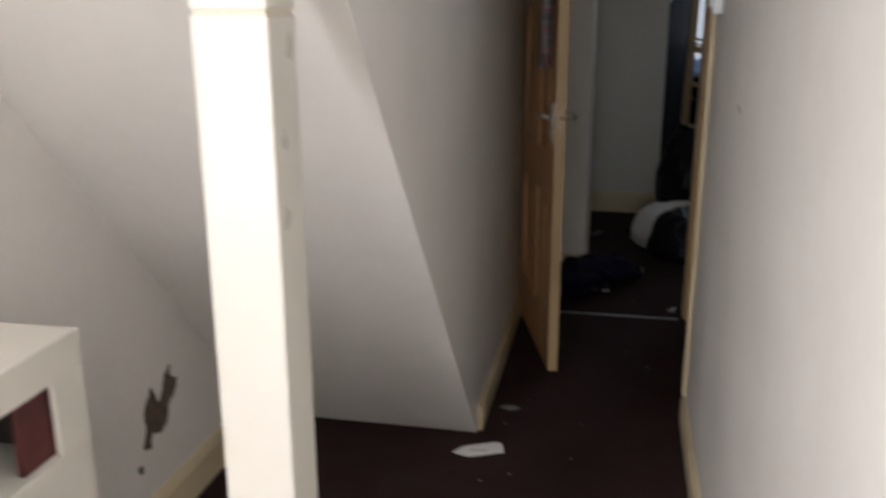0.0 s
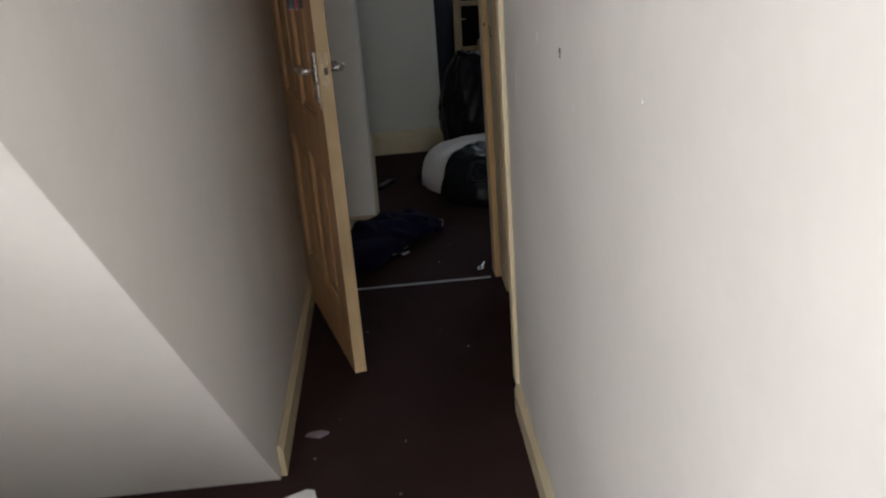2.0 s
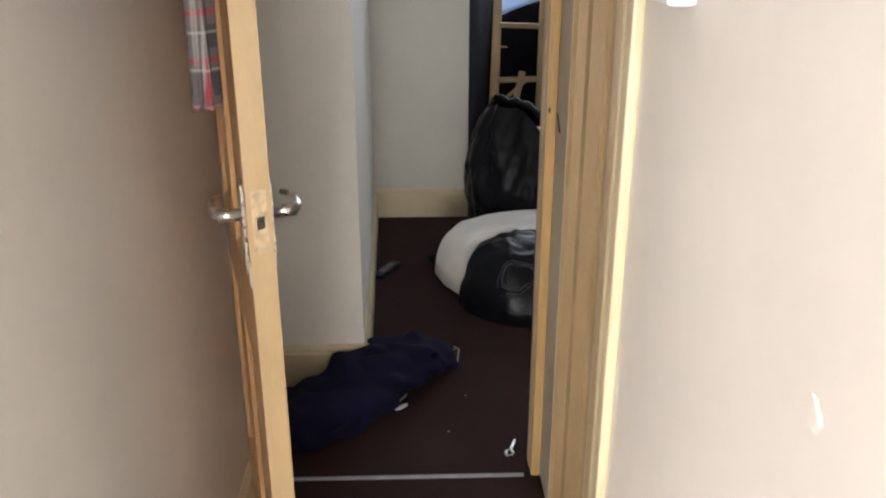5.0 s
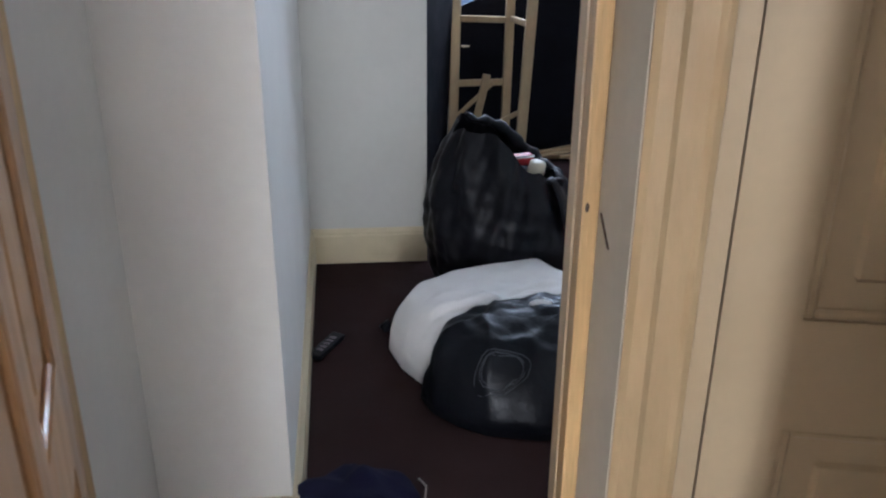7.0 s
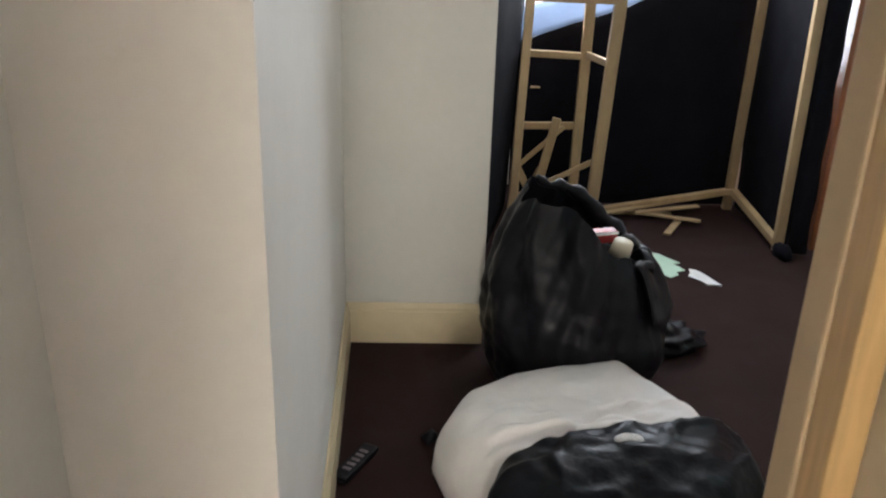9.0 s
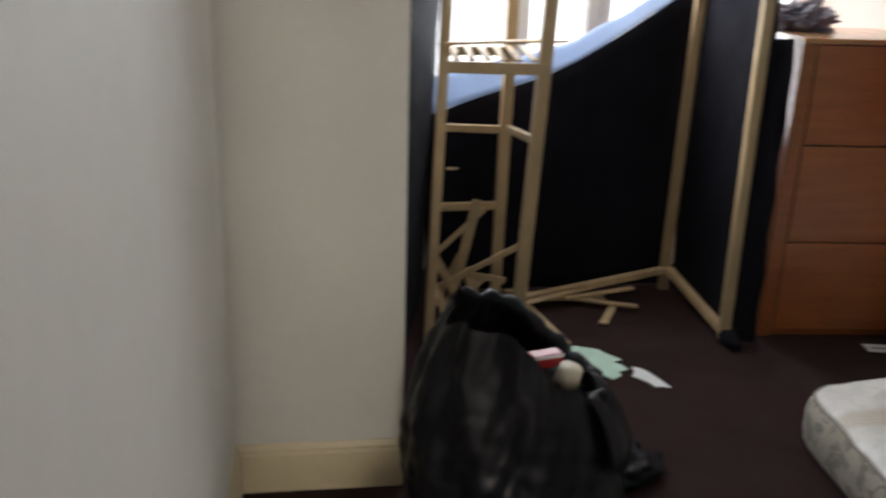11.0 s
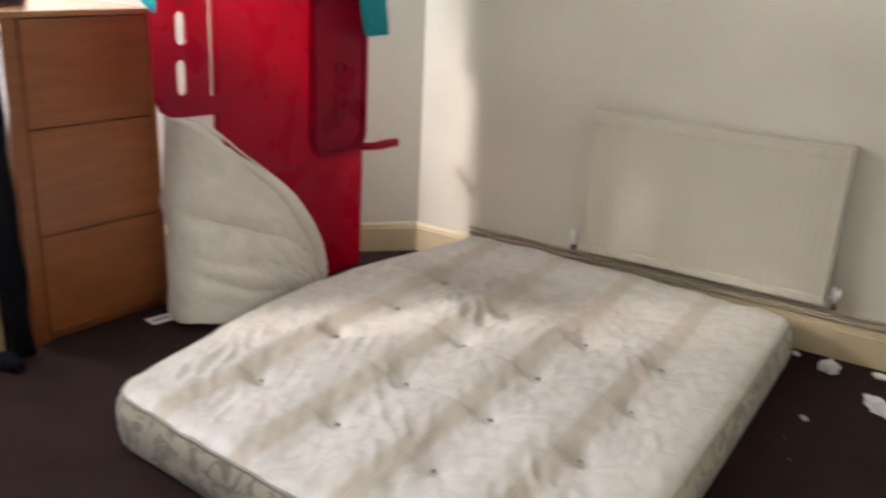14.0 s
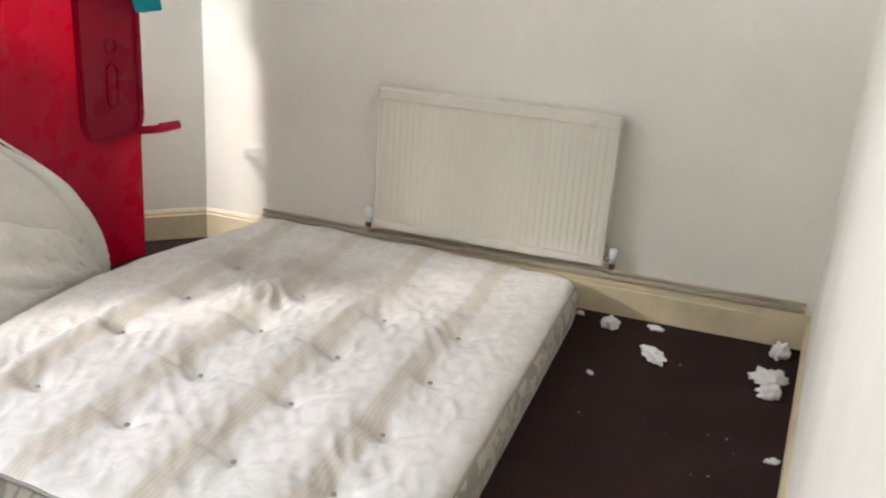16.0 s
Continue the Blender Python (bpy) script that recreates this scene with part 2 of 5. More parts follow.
def damask(name, base, motif, stripe, stripe_on):
    """Mattress ticking: woven floral motif, with beige ribbon stripes along the length."""
    m = bpy.data.materials.new(name)
    m.use_nodes = True
    nt = m.node_tree
    b = nt.nodes["Principled BSDF"]
    b.inputs["Roughness"].default_value = 0.5
    b.inputs["Sheen Weight"].default_value = 0.3
    tc = nt.nodes.new("ShaderNodeTexCoord")
    src = tc.outputs["Object"]

    def noise_tex(s, d, dist=0.0):
        n = nt.nodes.new("ShaderNodeTexNoise")
        n.inputs["Scale"].default_value, n.inputs["Detail"].default_value, n.inputs["Distortion"].default_value = s, d, dist
        nt.links.new(src, n.inputs["Vector"])
        return n.outputs["Fac"]

    def rng(v, lo, hi, a=0.0, c=1.0):
        r = nt.nodes.new("ShaderNodeMapRange")
        for key, x in (("From Min", lo), ("From Max", hi), ("To Min", a), ("To Max", c)):
            r.inputs[key].default_value = x
        nt.links.new(v, r.inputs["Value"])
        return r.outputs["Result"]

    def mix(f, a, c):
        mx = nt.nodes.new("ShaderNodeMix")
        mx.data_type = "RGBA"
        nt.links.new(f, mx.inputs["Factor"])
        for key, v in (("A", a), ("B", c)):
            if isinstance(v, tuple):
                mx.inputs[key].default_value = (*v, 1)
            else:
                nt.links.new(v, mx.inputs[key])
        return mx.outputs["Result"]

    motif_f = rng(noise_tex(11.0, 2.0, 1.8), 0.46, 0.56)
    col = mix(motif_f, base, motif)
    if stripe_on:
        w = nt.nodes.new("ShaderNodeTexWave")
        w.wave_type, w.bands_direction = "BANDS", "Y"
        w.inputs["Scale"].default_value, w.inputs["Distortion"].default_value, w.inputs["Phase Offset"].default_value = 0.924, 0.12, 2.31
        nt.links.new(src, w.inputs["Vector"])
        fine = nt.nodes.new("ShaderNodeTexWave")
        fine.wave_type, fine.bands_direction = "BANDS", "Y"
        fine.inputs["Scale"].default_value = 22.0
        nt.links.new(src, fine.inputs["Vector"])
        f = nt.nodes.new("ShaderNodeMath")
        f.operation = "MULTIPLY"
        nt.links.new(rng(w.outputs["Fac"], 0.84, 0.95), f.inputs[0])
        nt.links.new(rng(fine.outputs["Fac"], 0.1, 0.8, 0.55, 0.80), f.inputs[1])
        col = mix(f.outputs[0], col, stripe)
    col = mix(rng(noise_tex(2.2, 5.0), 0.55, 0.78, 0.0, 0.40), col, (0.45, 0.38, 0.30))
    if stripe_on:
        # one large brown stain across the far third
        mp = nt.nodes.new("ShaderNodeMapping")
        mp.inputs["Location"].default_value, mp.inputs["Scale"].default_value = (-2.70 / 0.26, -1.78 / 0.62, 0), (1 / 0.26, 1 / 0.62, 0)
        nt.links.new(src, mp.inputs["Vector"])
        ln = nt.nodes.new("ShaderNodeVectorMath")
        ln.operation = "LENGTH"
        nt.links.new(mp.outputs["Vector"], ln.inputs[0])
        g = nt.nodes.new("ShaderNodeMath")
        g.operation = "MULTIPLY"
        nt.links.new(rng(ln.outputs["Value"], 0.25, 1.1, 1.0, 0.0), g.inputs[0])
        nt.links.new(rng(noise_tex(5.0, 4.0), 0.35, 0.65, 0.45, 0.9), g.inputs[1])
        col = mix(g.outputs[0], col, (0.31, 0.265, 0.215))
    nt.links.new(col, b.inputs["Base Color"])
    nt.links.new(rng(motif_f, 0, 1, 0.30, 0.55), b.inputs["Roughness"])
    bp = nt.nodes.new("ShaderNodeBump")
    bp.inputs["Strength"].default_value, bp.inputs["Distance"].default_value = 0.35, 0.012
    nt.links.new(noise_tex(11.0, 3.0, 0.5), bp.inputs["Height"])
    nt.links.new(bp.outputs["Normal"], b.inputs["Normal"])
    return m


M_RED = red_plastic()
M_TORN = thin_cloth("bluish_thin_lining", (0.16, 0.19, 0.26), (0.40, 0.47, 0.58), 0.5)
M_TEAL = thin_cloth("teal_cotton", (0.03, 0.42, 0.52), (0.12, 0.80, 0.88), 0.6)
M_GLASS = glass()
M_PLAID = plaid()
M_TICK = damask("mattress_top_ticking", (0.74, 0.72, 0.685), (0.675, 0.655, 0.615), (0.56, 0.49, 0.395), True)
# border colour mixes its patterned cream cloth with the near end's shade
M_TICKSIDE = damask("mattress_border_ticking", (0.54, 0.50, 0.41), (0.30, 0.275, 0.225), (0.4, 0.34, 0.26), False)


# ---- mesh helpers ----
def part(name, bm, material, parent=None, label="", smooth=False):
    me = bpy.data.meshes.new(name)
    bmesh.ops.recalc_face_normals(bm, faces=bm.faces)
    bm.to_mesh(me)
    bm.free()
    for f in me.polygons:
        f.use_smooth = smooth
    me.materials.append(material)
    ob = new(name, me)
    if parent is not None:
        ob.parent = parent
        ob.matrix_parent_inverse = parent.matrix_world.inverted()
    if label:
        tagged(ob, label)
    return ob


def thing(name, at, label, category, group="", rz=0.0):
    ob = new(name)
    ob.matrix_world = pose(*at, 0, 0, rz)
    return tagged(ob, label, category, group)


def piece(name, bm, material, parent, label="", smooth=False):
    """A part built in its thing's own coordinates."""
    ob = part(name, bm, material, None, label, smooth)
    ob.parent = parent
    return ob


def structure(name, bm, material, label, category="wall", smooth=False):
    return tagged(part(name, bm, material, None, "", smooth), label, category, kind="structure")


def add_box(bm, lo, hi, bevel=0.0, m=None, segments=2):
    r = bmesh.ops.create_cube(bm, size=1.0)
    vs = r["verts"]
    mid, ext = [(a + b) / 2 for a, b in zip(lo, hi)], [b - a for a, b in zip(lo, hi)]
    bmesh.ops.scale(bm, vec=ext, verts=vs)
    bmesh.ops.translate(bm, vec=mid, verts=vs)
    if bevel:
        es = list({e for v in vs for e in v.link_edges})
        out = bmesh.ops.bevel(bm, geom=es, offset=bevel, segments=segments, affect="EDGES", profile=0.6)
        vs = list({v for f in out["faces"] for v in f.verts} | {v for v in vs if v.is_valid})
    if m is not None:
        bmesh.ops.transform(bm, matrix=m, verts=[v for v in vs if v.is_valid])
    return bm


def box(lo, hi, bevel=0.0, m=None):
    return add_box(bmesh.new(), lo, hi, bevel, m)


def add_prism(bm, pts, a, b, axis="z"):
    """A polygon in the two other axes, drawn out along an axis from a to b."""
    def place(p, h):
        return {"z": (p[0], p[1], h), "x": (h, p[0], p[1]), "y": (p[0], h, p[1])}[axis]
    low, high = [bm.verts.new(place(p, a)) for p in pts], [bm.verts.new(place(p, b)) for p in pts]
    bm.faces.new(low[::-1])
    bm.faces.new(high)
    n = len(pts)
    for i in range(n):
        bm.faces.new((low[i], low[(i + 1) % n], high[(i + 1) % n], high[i]))
    return bm


def prism(pts, a, b, axis="z", bevel=0.0):
    bm = add_prism(bmesh.new(), pts, a, b, axis)
    if bevel:
        bmesh.ops.bevel(bm, geom=list(bm.edges), offset=bevel, segments=2, affect="EDGES")
    return bm


def add_stick(bm, p, q, w, d, up=(0, 0, 1), bevel=0.002):
    """A squared bar from p to q."""
    p, q = Vector(p), Vector(q)
    ahead = (q - p).normalized()
    side = ahead.cross(Vector(up))
    side = side.normalized() if side.length > 1e-3 else Vector((1, 0, 0))
    top = side.cross(ahead)
    m = Matrix((side, ahead, top)).transposed().to_4x4()
    m.translation = (p + q) / 2
    return add_box(bm, (-w / 2, -(q - p).length / 2, -d / 2), (w / 2, (q - p).length / 2, d / 2), bevel, m, 1)


def stick(p, q, w, d, up=(0, 0, 1), bevel=0.002):
    return add_stick(bmesh.new(), p, q, w, d, up, bevel)


def tube(points, radius, sides=10, closed=False):
    """A round pipe through points."""
    bm = bmesh.new()
    pts = [Vector(p) for p in points]
    rings = []
    for i, p in enumerate(pts):
        a, b = pts[max(0, i - 1)], pts[min(len(pts) - 1, i + 1)]
        d = (b - a).normalized()
        side = d.cross(Vector((0, 0, 1)))
        side = side.normalized() if side.length > 0.05 else d.cross(Vector((0, 1, 0))).normalized()
        up = side.cross(d)
        r = radius[i] if isinstance(radius, (list, tuple)) else radius
        rings.append([bm.verts.new(p + r * (math.cos(k) * side + math.sin(k) * up)) for k in [2 * math.pi * j / sides for j in range(sides)]])
    for a, b in zip(rings, rings[1:]):
        for j in range(sides):
            bm.faces.new((a[j], a[(j + 1) % sides], b[(j + 1) % sides], b[j]))
    bm.faces.new(rings[0][::-1])
    bm.faces.new(rings[-1])
    return bm


def sheet(fn, nu, nv, thick, closed_u=False):
    """A cloth of a given thickness over the surface fn(u, v)."""
    bm = bmesh.new()
    grid = [[Vector(fn(i / nu, j / nv)) for j in range(nv + 1)] for i in range(nu + 1)]
    top, low = [], []
    for i in range(nu + 1):
        rt, rl = [], []
        for j in range(nv + 1):
            du = grid[min(nu, i + 1)][j] - grid[max(0, i - 1)][j]
            dv = grid[i][min(nv, j + 1)] - grid[i][max(0, j - 1)]
            n = du.cross(dv)
            n = n.normalized() if n.length > 1e-9 else Vector((0, 0, 1))
            rt.append(bm.verts.new(grid[i][j] + n * thick / 2))
            rl.append(bm.verts.new(grid[i][j] - n * thick / 2))
        top.append(rt)
        low.append(rl)
    for i in range(nu):
        for j in range(nv):
            bm.faces.new((top[i][j], top[i + 1][j], top[i + 1][j + 1], top[i][j + 1]))
            bm.faces.new((low[i][j], low[i][j + 1], low[i + 1][j + 1], low[i + 1][j]))
    for i in range(nu):
        bm.faces.new((top[i][0], low[i][0], low[i + 1][0], top[i + 1][0]))
        bm.faces.new((top[i][nv], top[i + 1][nv], low[i + 1][nv], low[i][nv]))
    for j in range(nv):
        bm.faces.new((top[0][j], top[0][j + 1], low[0][j + 1], low[0][j]))
        bm.faces.new((top[nu][j], low[nu][j], low[nu][j + 1], top[nu][j + 1]))
    return bm


def rings_mesh(ring, nh, ns):
    """A closed skin through rings ring(h, angle), h from 0 to 1."""
    bm = bmesh.new()
    rows = [[bm.verts.new(ring(i / nh, 2 * math.pi * j / ns)) for j in range(ns)] for i in range(nh + 1)]
    for a, b in zip(rows, rows[1:]):
        for j in range(ns):
            bm.faces.new((a[j], a[(j + 1) % ns], b[(j + 1) % ns], b[j]))
    bm.faces.new(rows[0][::-1])
    bm.faces.new(rows[-1])
    return bm


def nz(p, s, seed=0.0):
    return noise.noise(Vector(p) * s + Vector((seed, seed * 0.7, -seed)))


def skirting(name, p, q, h, inward, label="cream painted wooden skirting board", t=0.016):
    """A skirting board with a bevelled top along the wall foot from p to q; inward points into the room."""
    p, q, n = Vector((*p, 0)), Vector((*q, 0)), Vector((*inward, 0)).normalized()
    prof = [(0, 0), (t, 0), (t, h * 0.80), (t * 0.75, h * 0.84), (t * 0.75, h * 0.9), (t * 0.3, h), (0, h)]
    bm = bmesh.new()
    ends = [[bm.verts.new(e + n * (a + 0.001) + Vector((0, 0, b + 0.001))) for a, b in prof] for e in (p, q)]
    k = len(prof)
    for i in range(k):
        bm.faces.new((ends[0][i], ends[0][(i + 1) % k], ends[1][(i + 1) % k], ends[1][i]))
    bm.faces.new(ends[0][::-1])
    bm.faces.new(ends[1])
    return structure(name, bm, M_SKIRT, label, "skirting")


# ---- setting: hall and corridor ----
structure("floor", box((-1.8, -7.2, -0.12), (3.7, 4.3, 0.0)), M_CARPET, "dark brown worn fitted carpet", "carpet")
structure("ground", box((-400, -400, -0.62), (400, 400, -0.5)), M_GROUND, "dark asphalt ground outside the bay", "ground")
structure("ceiling_hall", box((-1.8, -7.2, 2.42), (1.3, 0.05, 2.52)), M_CEIL, "white painted hall ceiling", "ceiling")
structure("ceiling_bedroom", box((-1.2, 0.05, 2.55), (3.7, 4.3, 2.65)), M_CEIL, "white painted bedroom ceiling", "ceiling")

RW, LW, AW = -0.038, -0.75, -1.53
structure("wall_corridor", prism([(RW, -7.2), (RW + 0.11, -7.2), (RW + 0.11, -1.03), (RW, -1.03)], 0, 2.42), M_WALL, "off-white painted plaster corridor wall with small chips")
structure("wall_alcove", add_box(add_box(add_box(box((AW - 0.12, -4.45, 0), (AW, 0.0, 2.42)), (AW - 0.12, -7.2, 0), (AW, -5.55, 2.42)), (AW - 0.12, -5.55, 0), (AW, -4.45, 0.8)), (AW - 0.12, -5.55, 2.2), (AW, -4.45, 2.42)), M_WALL, "off-white painted plaster wall under the stairs")
structure("wall_stair", prism([(-1.277, 0.0), (-0.02, 0.0), (-0.02, 2.42), (-3.50, 2.42)], LW - 0.09, LW, "x"), M_WALL, "grey-white plaster wall beside the staircase")


def soffit_slab():
    pts = [(-1.277, 0.001), (-3.50, 2.42), (-3.42, 2.42), (-1.2, 0.001)]
    return prism(pts, AW, LW - 0.0005, "x")


structure("stair_soffit", soffit_slab(), M_WALL, "white plastered sloping underside of the staircase", "soffit")
structure("wall_hall_end", box((-1.65, -7.2, 2.2), (0.07, -7.08, 2.42)), M_WALL, "off-white painted wall over the front door")
structure("wall_hall_end_side", box((-1.65, -7.2, 0), (-1.0, -7.08, 2.2)), M_WALL, "off-white painted wall beside the front door")
structure("wall_lobby", box((1.15, -1.03, 0), (1.27, -0.2, 2.42)), M_WALL, "off-white painted plaster wall of the side lobby")
structure("wall_lobby_back", box((RW + 0.11, -1.15, 0), (1.27, -1.03, 2.42)), M_WALL, "off-white painted plaster wall of the side lobby")
skirting("baseboard_corridor", (RW, -7.0), (RW, -1.05), 0.10, (-1, 0))
skirting("baseboard_stair", (LW, -1.262), (LW, -0.05), 0.10, (1, 0))
skirting("baseboard_alcove", (AW, -7.0), (AW, -1.40), 0.13, (1, 0))


def corner_trim():
    """The narrow painted timber edge that ends the corridor wall."""
    bm = box((RW - 0.014, -1.062, 0.10), (RW + 0.0, -1.028, 2.1), 0.004)
    add_box(bm, (RW - 0.014, -1.028, 0.10), (RW + 0.12, -1.012, 2.1), 0.004)
    return bm


structure("trim_corridor_end", corner_trim(), M_SKIRT, "cream painted timber trim on the corridor wall's end", "trim")

# glazed front door behind the walk, closing the hall
front = thing("door_hall", (-0.5, -7.12, 0), "white front door with a large clear glazed panel", "door")
piece("door_frame", add_box(add_box(add_box(add_box(bmesh.new(), (-0.5, -0.03, 0), (-0.4, 0.03, 2.2), 0.006), (0.4, -0.03, 0), (0.54, 0.03, 2.2), 0.006), (-0.4, -0.03, 2.1), (0.4, 0.03, 2.2), 0.006), (-0.4, -0.03, 0), (0.4, 0.03, 0.3), 0.006), M_WHITE, front)
pane = piece("pane", box((-0.4, -0.006, 0.3), (0.4, 0.006, 2.1)), M_GLASS, front, "clear glass")
pane.visible_shadow = False

# ---- setting: doorway and bedroom ----
TURN = radians(-13)
D2 = Vector((0.046, -0.145, 0))
AX, AY = Vector((math.cos(TURN), math.sin(TURN), 0)), Vector((-math.sin(TURN), math.cos(TURN), 0))


def d2(u, v):
    p = D2 + AX * u + AY * v
    return (p.x, p.y)


def room_face(x):
    return 0.150 - 0.0942 * x


CHX, PIY = -0.505, 2.172
structure("wall_doorway", prism([(0.046, 0.0), d2(0, 0), d2(0.095, 0.0), d2(0.095, 0.2), (0.2, room_face(0.2)), (0.055, room_face(0.055))], 0, 2.55), M_GREYSTRIP, "grey plaster pier between the two doors")
structure("wall_bedroom_door_side", prism([d2(0.1, 0.11), d2(1.3, 0.11), (3.55, -0.4), (3.55, room_face(3.5)), (0.2, room_face(0.2)), (0.13, room_face(0.13) - 0.02)], 0, 2.55), M_ROOMWALL, "off-white painted bedroom wall beside the doorway")
structure("wall_side_door_head", prism([d2(0.096, 0.0), d2(1.2, 0.0), d2(1.2, 0.108), d2(0.096, 0.108)], 2.06, 2.42), M_WALL, "off-white painted wall above the side door")
structure("wall_doorway_head", box((-0.84, 0.0, 2.02), (0.034, 0.148, 2.55)), M_WALL, "off-white painted wall above the doorway")
structure("wall_bedroom_left", box((-1.0, 0.0, 0), (-0.765, 0.519, 2.55)), M_CHIMWALL, "grey-white painted short wall behind the door")
structure("wall_chimney_breast", prism([(-1.2, 0.52), (-0.468, 0.52), (CHX, PIY - 0.001), (-1.2, PIY - 0.001)], 0, 2.55), M_CHIMWALL, "grey-white painted chimney breast with a sharp corner")
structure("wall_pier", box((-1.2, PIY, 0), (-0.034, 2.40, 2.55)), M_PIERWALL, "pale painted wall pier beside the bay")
structure("wall_bay_left", box((-0.55, 2.36, 0), (-0.40, 4.1, 2.55)), M_ROOMWALL, "off-white painted side wall of the bay")
structure("wall_radiator", box((3.35, -0.38, 0), (3.5, 2.62, 2.55)), M_ROOMWALL, "off-white painted bedroom wall with soft stains")
structure("wall_bay_angled", prism([(3.35, 2.62), (3.5, 2.62), (3.5, 2.70), (2.15, 4.1), (2.02, 3.98)], 0, 2.55), M_ROOMWALL, "off-white painted angled wall of the bay")
structure("wall_bay_front", box((-0.45, 3.95, 0), (2.05, 4.1, 0.60)), M_ROOMWALL, "off-white painted wall below the bay window")
structure("wall_bay_front_head", box((-0.45, 3.95, 2.3), (2.05, 4.1, 2.55)), M_ROOMWALL, "off-white painted wall above the bay window")
structure("wall_bay_front_pier", box((-0.45, 3.95, 0.6), (-0.02, 4.1, 2.3)), M_ROOMWALL, "off-white painted wall beside the bay window")

SK = 0.148
skirting("baseboard_left", (-0.765, 0.15), (-0.765, 0.519), SK, (1, 0))
skirting("baseboard_chimney_front", (-0.765, 0.52), (-0.452, 0.52), SK, (0, -1))
skirting("baseboard_chimney_side", (-0.468, 0.504), (CHX, PIY), SK, (1, -0.022))
skirting("baseboard_pier", (CHX, PIY), (-0.034, PIY), SK, (0, -1))
skirting("baseboard_radiator", (3.35, -0.165), (3.35, 2.62), SK, (-1, 0))
skirting("baseboard_bay", (3.35, 2.62), (2.05, 3.95), SK, (-1.33, -1.3))
skirting("baseboard_door_side", (0.06, room_face(0.06)), (3.34, room_face(3.34)), SK, (0.0942, 1))

# added glowing card for the overexposed bay view, and the hall's side window
def glow(name, color, strength):
    m = bpy.data.materials.new(name)
    m.use_nodes = True
    b = m.node_tree.nodes["Principled BSDF"]
    b.inputs["Base Color"].default_value = (0, 0, 0, 1)
    b.inputs["Emission Color"].default_value = (*color, 1)
    b.inputs["Emission Strength"].default_value = strength
    return m


structure("backdrop", box((-8, 9.0, -0.5), (12, 9.1, 3.5)), glow("glowing_white_card", (0.92, 0.96, 1.0), 2.2), "plain glowing white card outside the window", "backdrop")
win2 = tagged(new("window_2"), "white plastic side window of the hall", "window", kind="structure")
win2.matrix_world = pose(AW - 0.08, -5.0, 0, 0, 0, 90)


# bay window
win = tagged(new("window_1"), "white plastic bay window with clear panes", "window", kind="structure")
win.matrix_world = pose(1.0, 4.02, 0)


def frame_bars(x0, x1, z0, z1, w, d):
    bm = bmesh.new()
    for lo, hi in (((x0, -d, z0), (x0 + w, d, z1)), ((x1 - w, -d, z0), (x1, d, z1)), ((x0 + w, -d, z0), (x1 - w, d, z0 + w)), ((x0 + w, -d, z1 - w), (x1 - w, d, z1))):
        add_box(bm, lo, hi, 0.006)
    return bm


for x0, x1 in ((-1.02, -0.36), (-0.36, 0.02), (0.02, 1.05)):
    sash = piece("window_frame", frame_bars(x0 + 0.001, x1 - 0.001, 0.62, 2.3, 0.055, 0.03), M_UPVC, win)
    gl = piece("pane", box((x0 + 0.056, -0.008, 0.676), (x1 - 0.056, 0.008, 2.244)), M_GLASS, win, "clear glass")
    gl.visible_shadow = False
piece("window_sill", box((-1.04, -0.14, 0.60), (1.04, 0.03, 0.619), 0.006), M_UPVC, win)

piece("window_frame", frame_bars(-0.55, 0.55, 0.8, 2.2, 0.055, 0.03), M_UPVC, win2)
gl = piece("pane", box((-0.494, -0.008, 0.856), (0.494, 0.008, 2.144)), M_GLASS, win2, "clear glass")
gl.visible_shadow = False

# door lining of the bedroom doorway
lining = tagged(new("door_frame_1"), "varnished pine door lining with a knot beside a worn catch", "door frame", kind="structure")
piece("jamb", box((0.020, -0.002, 0), (0.045, 0.036, 2.02), 0.003), M_PINE, lining)
piece("door_stop", box((0.018, 0.0365, 0), (0.045, 0.080, 2.02), 0.004), M_DOORPAINT, lining, "pale cream painted stop strip")
piece("jamb", box((-0.792, -0.002, 0), (-0.761, 0.150, 2.02), 0.003), M_PINE, lining)
piece("head", box((-0.792, -0.002, 2.021), (0.034, 0.150, 2.05), 0.003), M_PINE, lining)
knot = bmesh.new()
bmesh.ops.create_uvsphere(knot, u_segments=12, v_segments=8, radius=1.0)
bmesh.ops.scale(knot, vec=(0.003, 0.0015, 0.007), verts=knot.verts)
bmesh.ops.translate(knot, vec=(0.027, -0.003, 1.035), verts=knot.verts)
piece("knot", knot, M_DAMAGE, lining, "dark wood knot", True)
piece("scratch", stick((0.0445, -0.012, 1.03), (0.0445, -0.06, 0.995), 0.0012, 0.002), M_DAMAGE, lining, "dark scratch")
structure("threshold_strip", box((-0.76, -0.007, 0.001), (0.0, 0.007, 0.005), 0.0015), M_GREYCLOTH, "thin worn metal carpet strip in the doorway", "carpet strip")


def moulding(u0, u1, v, mould, z1):
    """A moulded architrave on the angled wall from u0 to u1."""
    bm = bmesh.new()
    n = len(mould)
    add_prism(bm, [d2(u0 + (u1 - u0) * a, v) for a in (0, 1)] [:1] + [d2(u0 + (u1 - u0) * a, v - b) for a, b in mould] + [d2(u1, v)], 0, z1)
    return bm


